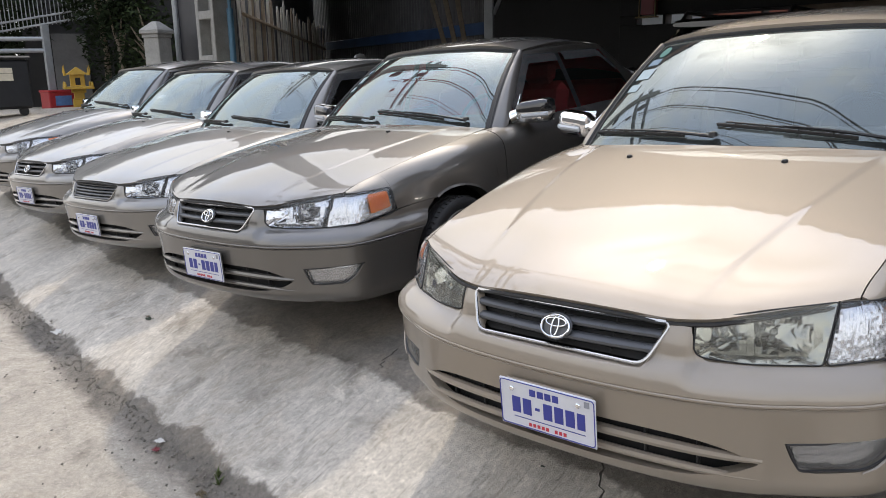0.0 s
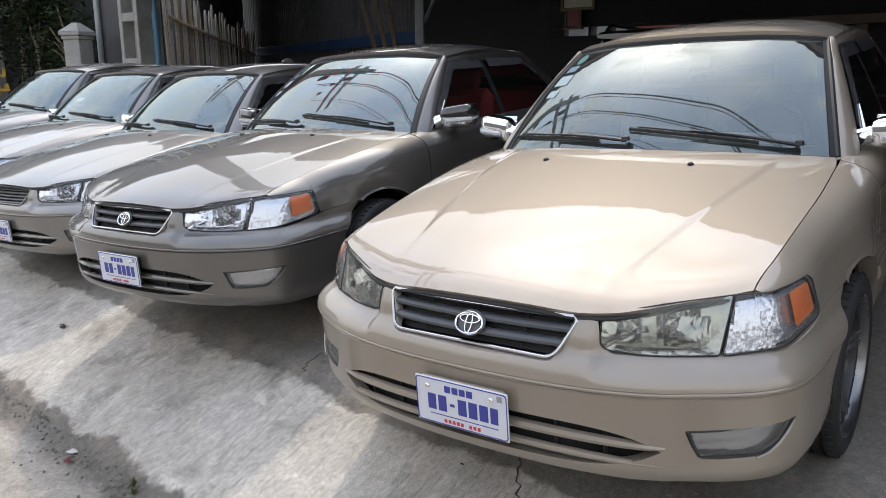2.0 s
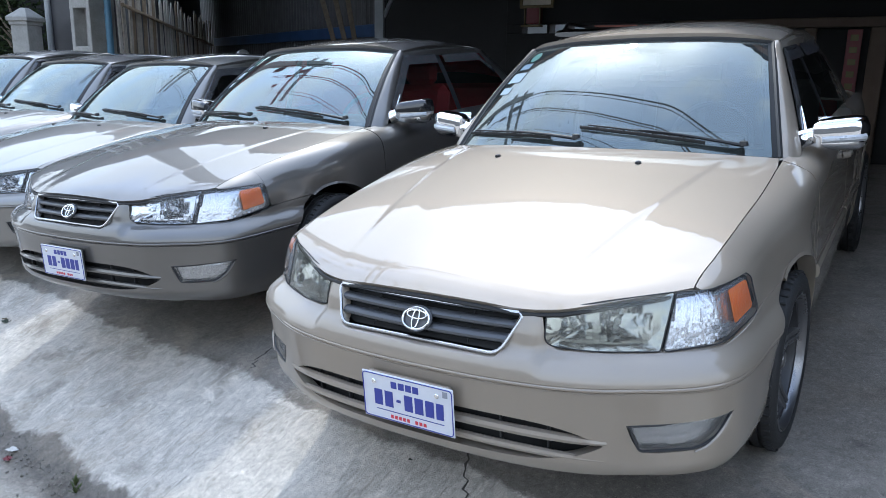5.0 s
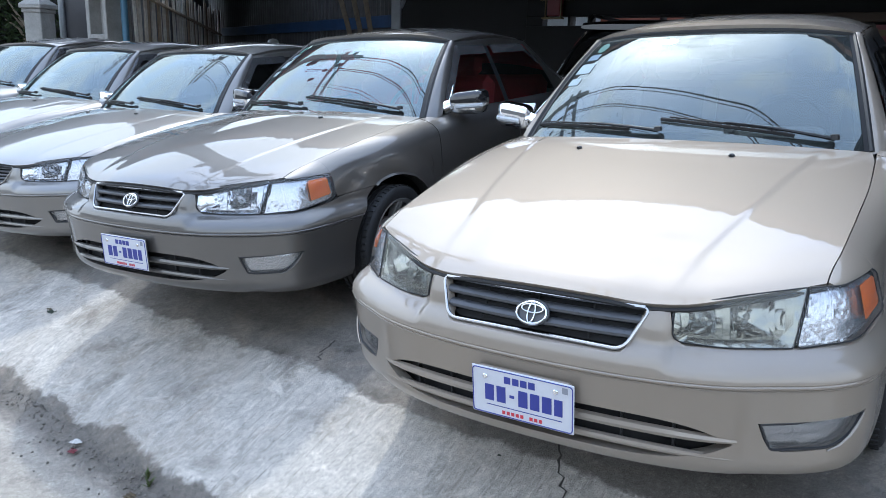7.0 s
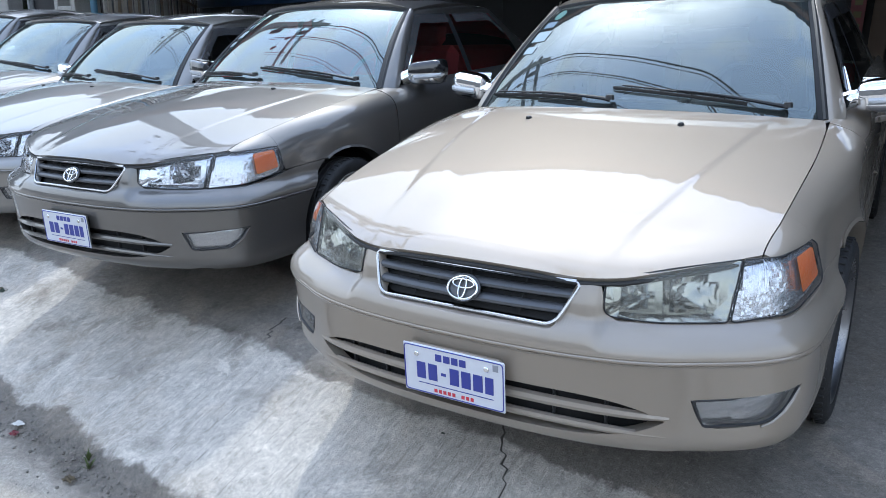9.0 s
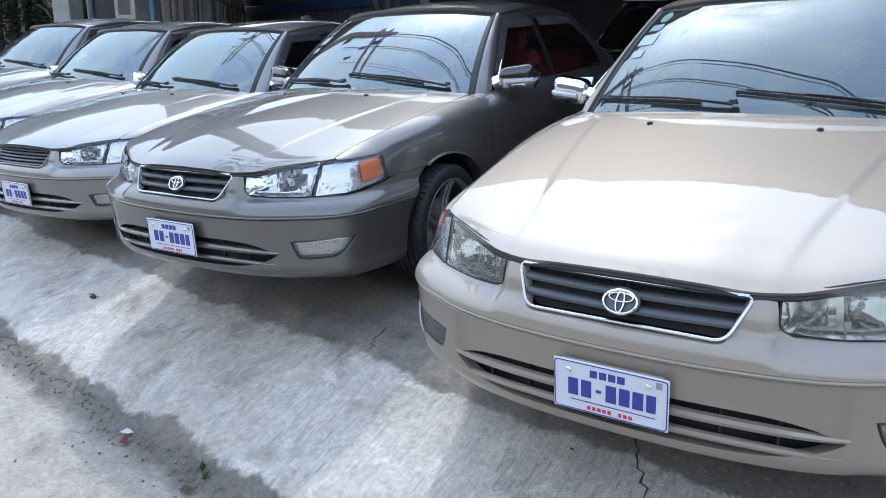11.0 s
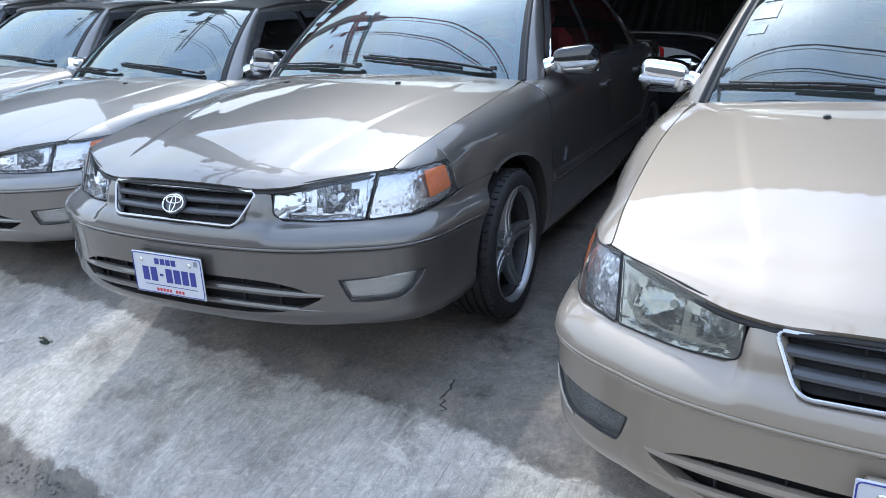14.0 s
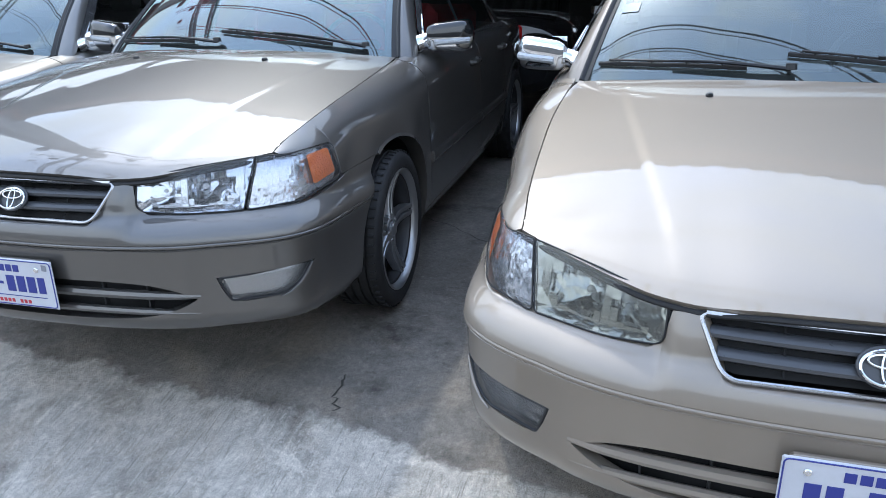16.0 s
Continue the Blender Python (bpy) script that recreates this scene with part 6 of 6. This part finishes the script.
fr = new("pipe_frame")
part("upright", Mesh().box((-17.48, 5.55, 1.4), (.10, .16, 2.3), .01), MAT["galvanised"], fr)
for z in (1.98, 2.24):
    part("cross_pipe", Mesh().tube([(-17.5, 5.5, z), (-18.4, 3.0, z - .02)], .05, 10), MAT["galvanised"], fr)
tagged(fr, "galvanised pipe frame of an awning", "frame")

# wheeled rubbish container
material("bin_black", (.012, .013, .016), .5, vary=.3, scale=6)
bn = part("rubbish_container", Mesh().box((-14.9, 3.35, 1.27), (.75, 1.35, .92), .05), MAT["bin_black"])
part("lid", Mesh().box((-14.9, 3.35, 1.755), (.82, 1.42, .07), .03), MAT["bin_black"], bn)
for y in (2.85, 3.85):
    part("castor", Mesh().lathe([(.01, -.03), (.08, -.03), (.08, .03), (.01, .03)], 16, centre=(-14.62, y, .76)), MAT["rubber"], bn)
for z, h in ((1.52, .10), (1.40, .13)):
    part("paper_label", Mesh().box((-14.515, 3.55, z), (.008, .3, h), .001), MAT["paper"], bn)
tagged(bn, "black wheeled rubbish container with paper labels", "bin")

# red box and yellow spirit house
material("crate_red", (.33, .02, .025), .45, vary=.2, scale=6)
material("label_blue", (.10, .20, .42), .5, vary=.3, scale=9)
rb = part("red_crate", Mesh().box((-17.25, 5.6, .85), (.5, .66, .46), .02), MAT["crate_red"])
part("crate_rim", Mesh().box((-17.25, 5.6, 1.07), (.54, .70, .05), .012), MAT["crate_red"], rb)
part("crate_label", Mesh().box((-16.995, 5.58, .86), (.008, .36, .22), .001), MAT["label_blue"], rb)
tagged(rb, "red plastic crate with a blue label", "crate")
material("shrine_yellow", (.46, .285, .03), .5, vary=.2, scale=8)
sp = new("spirit_house")
Y = MAT["shrine_yellow"]
part("pedestal", Mesh().box((0, 0, .08), (.42, .42, .16), .01).box((0, 0, .25), (.32, .32, .22), .02).box((0, 0, .42), (.24, .24, .2), .01).box((0, 0, .56), (.34, .34, .1), .015), Y, sp)
part("platform", Mesh().box((0, 0, .64), (.86, .7, .06), .01), Y, sp)
for x in (-.4, .4):
    for y in (-.31, .31):
        part("corner_post", Mesh().tube([(x, y, .66), (x, y, .76), (x, y, .80)], [.03, .025, .004], 8), Y, sp)
part("house_body", Mesh().box((-.1, 0, .82), (.36, .34, .32), .01), Y, sp)
part("doorway", Mesh().box((.085, 0, .80), (.01, .12, .18), .002), MAT["gap_black"], sp)
part("roof", Mesh().add([(-.36, -.26, .97), (.16, -.26, .97), (.16, .26, .97), (-.36, .26, .97), (-.34, 0, 1.16), (.14, 0, 1.16)], [(0, 1, 5, 4), (2, 3, 4, 5), (0, 4, 3), (1, 2, 5), (0, 3, 2, 1)]), Y, sp)
for x, y in ((-.38, -.27), (.18, -.27), (.18, .27), (-.38, .27)):
    part("roof_horn", Mesh().tube([(x, y, .95), (x * 1.08, y * 1.1, 1.06), (x * 1.02, y * 1.06, 1.2)], [.03, .02, .004], 6), Y, sp)
sp.matrix_basis = pose(-16.2, 5.6, .60, 0, 0, -20) @ Matrix.Scale(.86, 4)
tagged(sp, "yellow painted spirit house on a pedestal", "shrine")


# ---------------------------------------------------------------- cracks and litter on the concrete
def crack(points, width, seed):
    rng = random.Random(seed)
    P = []
    for (x0, y0), (x1, y1) in zip(points, points[1:]):
        for u in np.linspace(0, 1, 7)[:-1]:
            P.append((x0 + (x1 - x0) * u + rng.gauss(0, .008), y0 + (y1 - y0) * u + rng.gauss(0, .008)))
    P.append(points[-1])
    rows = []
    for k, (x, y) in enumerate(P):
        w = width * rng.uniform(.4, 1.2)
        rows.append([(x - w, y - w * .4, float(lie(x, y)) + .0165), (x + w, y + w * .4, float(lie(x, y)) + .0165)])
    return tagged(part("crack", Mesh().grid(on_site(np.array(rows))), MAT["crack_dark"]), "thin dark crack in the concrete", "crack", kind="structure")


CRACKS = [[(-.33, .59), (-.25, .53), (-.12, .48), (-.07, .37), (.03, .21), (.06, .0)], [(-.12, .48), (.03, .50), (.18, .46), (.4, .5)], [(-1.44, .58), (-1.45, .65), (-1.47, .76)], [(-1.70, 2.32), (-1.50, 2.22), (-1.30, 2.07), (-1.1, 1.98)]]
material("crack_dark", (.06, .055, .048), .95)
for k, pts in enumerate(CRACKS):
    crack(pts, .004 if k else .005, 20 + k)


def scrap(x, y, size, mat, label, cat, seed):
    """A crumpled scrap lying on the ground."""
    rng = random.Random(seed)
    n = 7
    P = np.array([[(size * (i / (n - 1) - .5) * (1 + rng.uniform(-.2, .2)), size * .7 * (j / (n - 1) - .5) * (1 + rng.uniform(-.2, .2)), size * .22 * rng.random()) for j in range(n)] for i in range(n)])
    base = on_site(np.array([[x, y, float(lie(x, y)) + .012]]))[0]
    ob = part(cat + "_scrap", Mesh().grid(P + base), mat, None, sharp=25)
    return tagged(ob, label, cat)


material("paper_white", (.6, .58, .54), .8)
material("leaf_dry", (.10, .075, .04), .8, vary=.4, scale=40)
material("leaf_tuft", (.03, .04, .025), .8)
scrap(-4.40, .18, .085, MAT["paper_white"], "crumpled pale paper scrap lying in the dirt", "paper", 1)
scrap(-2.22, -.20, .05, MAT["paper_white"], "small torn paper scrap in the grit", "paper", 2)
scrap(-2.17, -.25, .045, MAT["lacquer_red"], "tiny red wrapper scrap in the grit", "wrapper", 3)
scrap(-3.61, .50, .06, MAT["leaf_tuft"], "dark tuft of leaves on the apron", "leaf", 4)
scrap(-3.66, .52, .035, MAT["leaf_dry"], "curled dry leaf on the apron", "leaf", 5)
scrap(-1.62, -.33, .05, MAT["leaf_dry"], "curled dry leaf in the dirt", "leaf", 6)
scrap(-.284, .322, .016, MAT["leaf_tuft"], "small dark pebble-like leaf bit on the concrete", "leaf", 7)


def weed(x, y, seed):
    """A small weed with narrow blades in the dirt."""
    rng = random.Random(seed)
    base = on_site(np.array([[x, y, float(lie(x, y))]]))[0]
    m = Mesh()
    for k in range(14):
        a, h, o = rng.uniform(0, 6.28), rng.uniform(.02, .05), rng.uniform(.01, .035)
        d, q = np.array([math.cos(a), math.sin(a), 0]), np.array([-math.sin(a), math.cos(a), 0])
        m.add([base - q * .003, base + q * .003, base + d * o * .6 + q * .004 + np.array([0, 0, h * .7]), base + d * o + np.array([0, 0, h]), base + d * o * .6 - q * .004 + np.array([0, 0, h * .7])], [(0, 1, 2, 3, 4)])
    return tagged(part("weed", m, MAT["weed_green"]), "small green weed growing in the dirt", "weed")


material("weed_green", (.09, .12, .035), .7, vary=.4, scale=60)
weed(-1.61, -.25, 1)
weed(-1.66, -.22, 2)
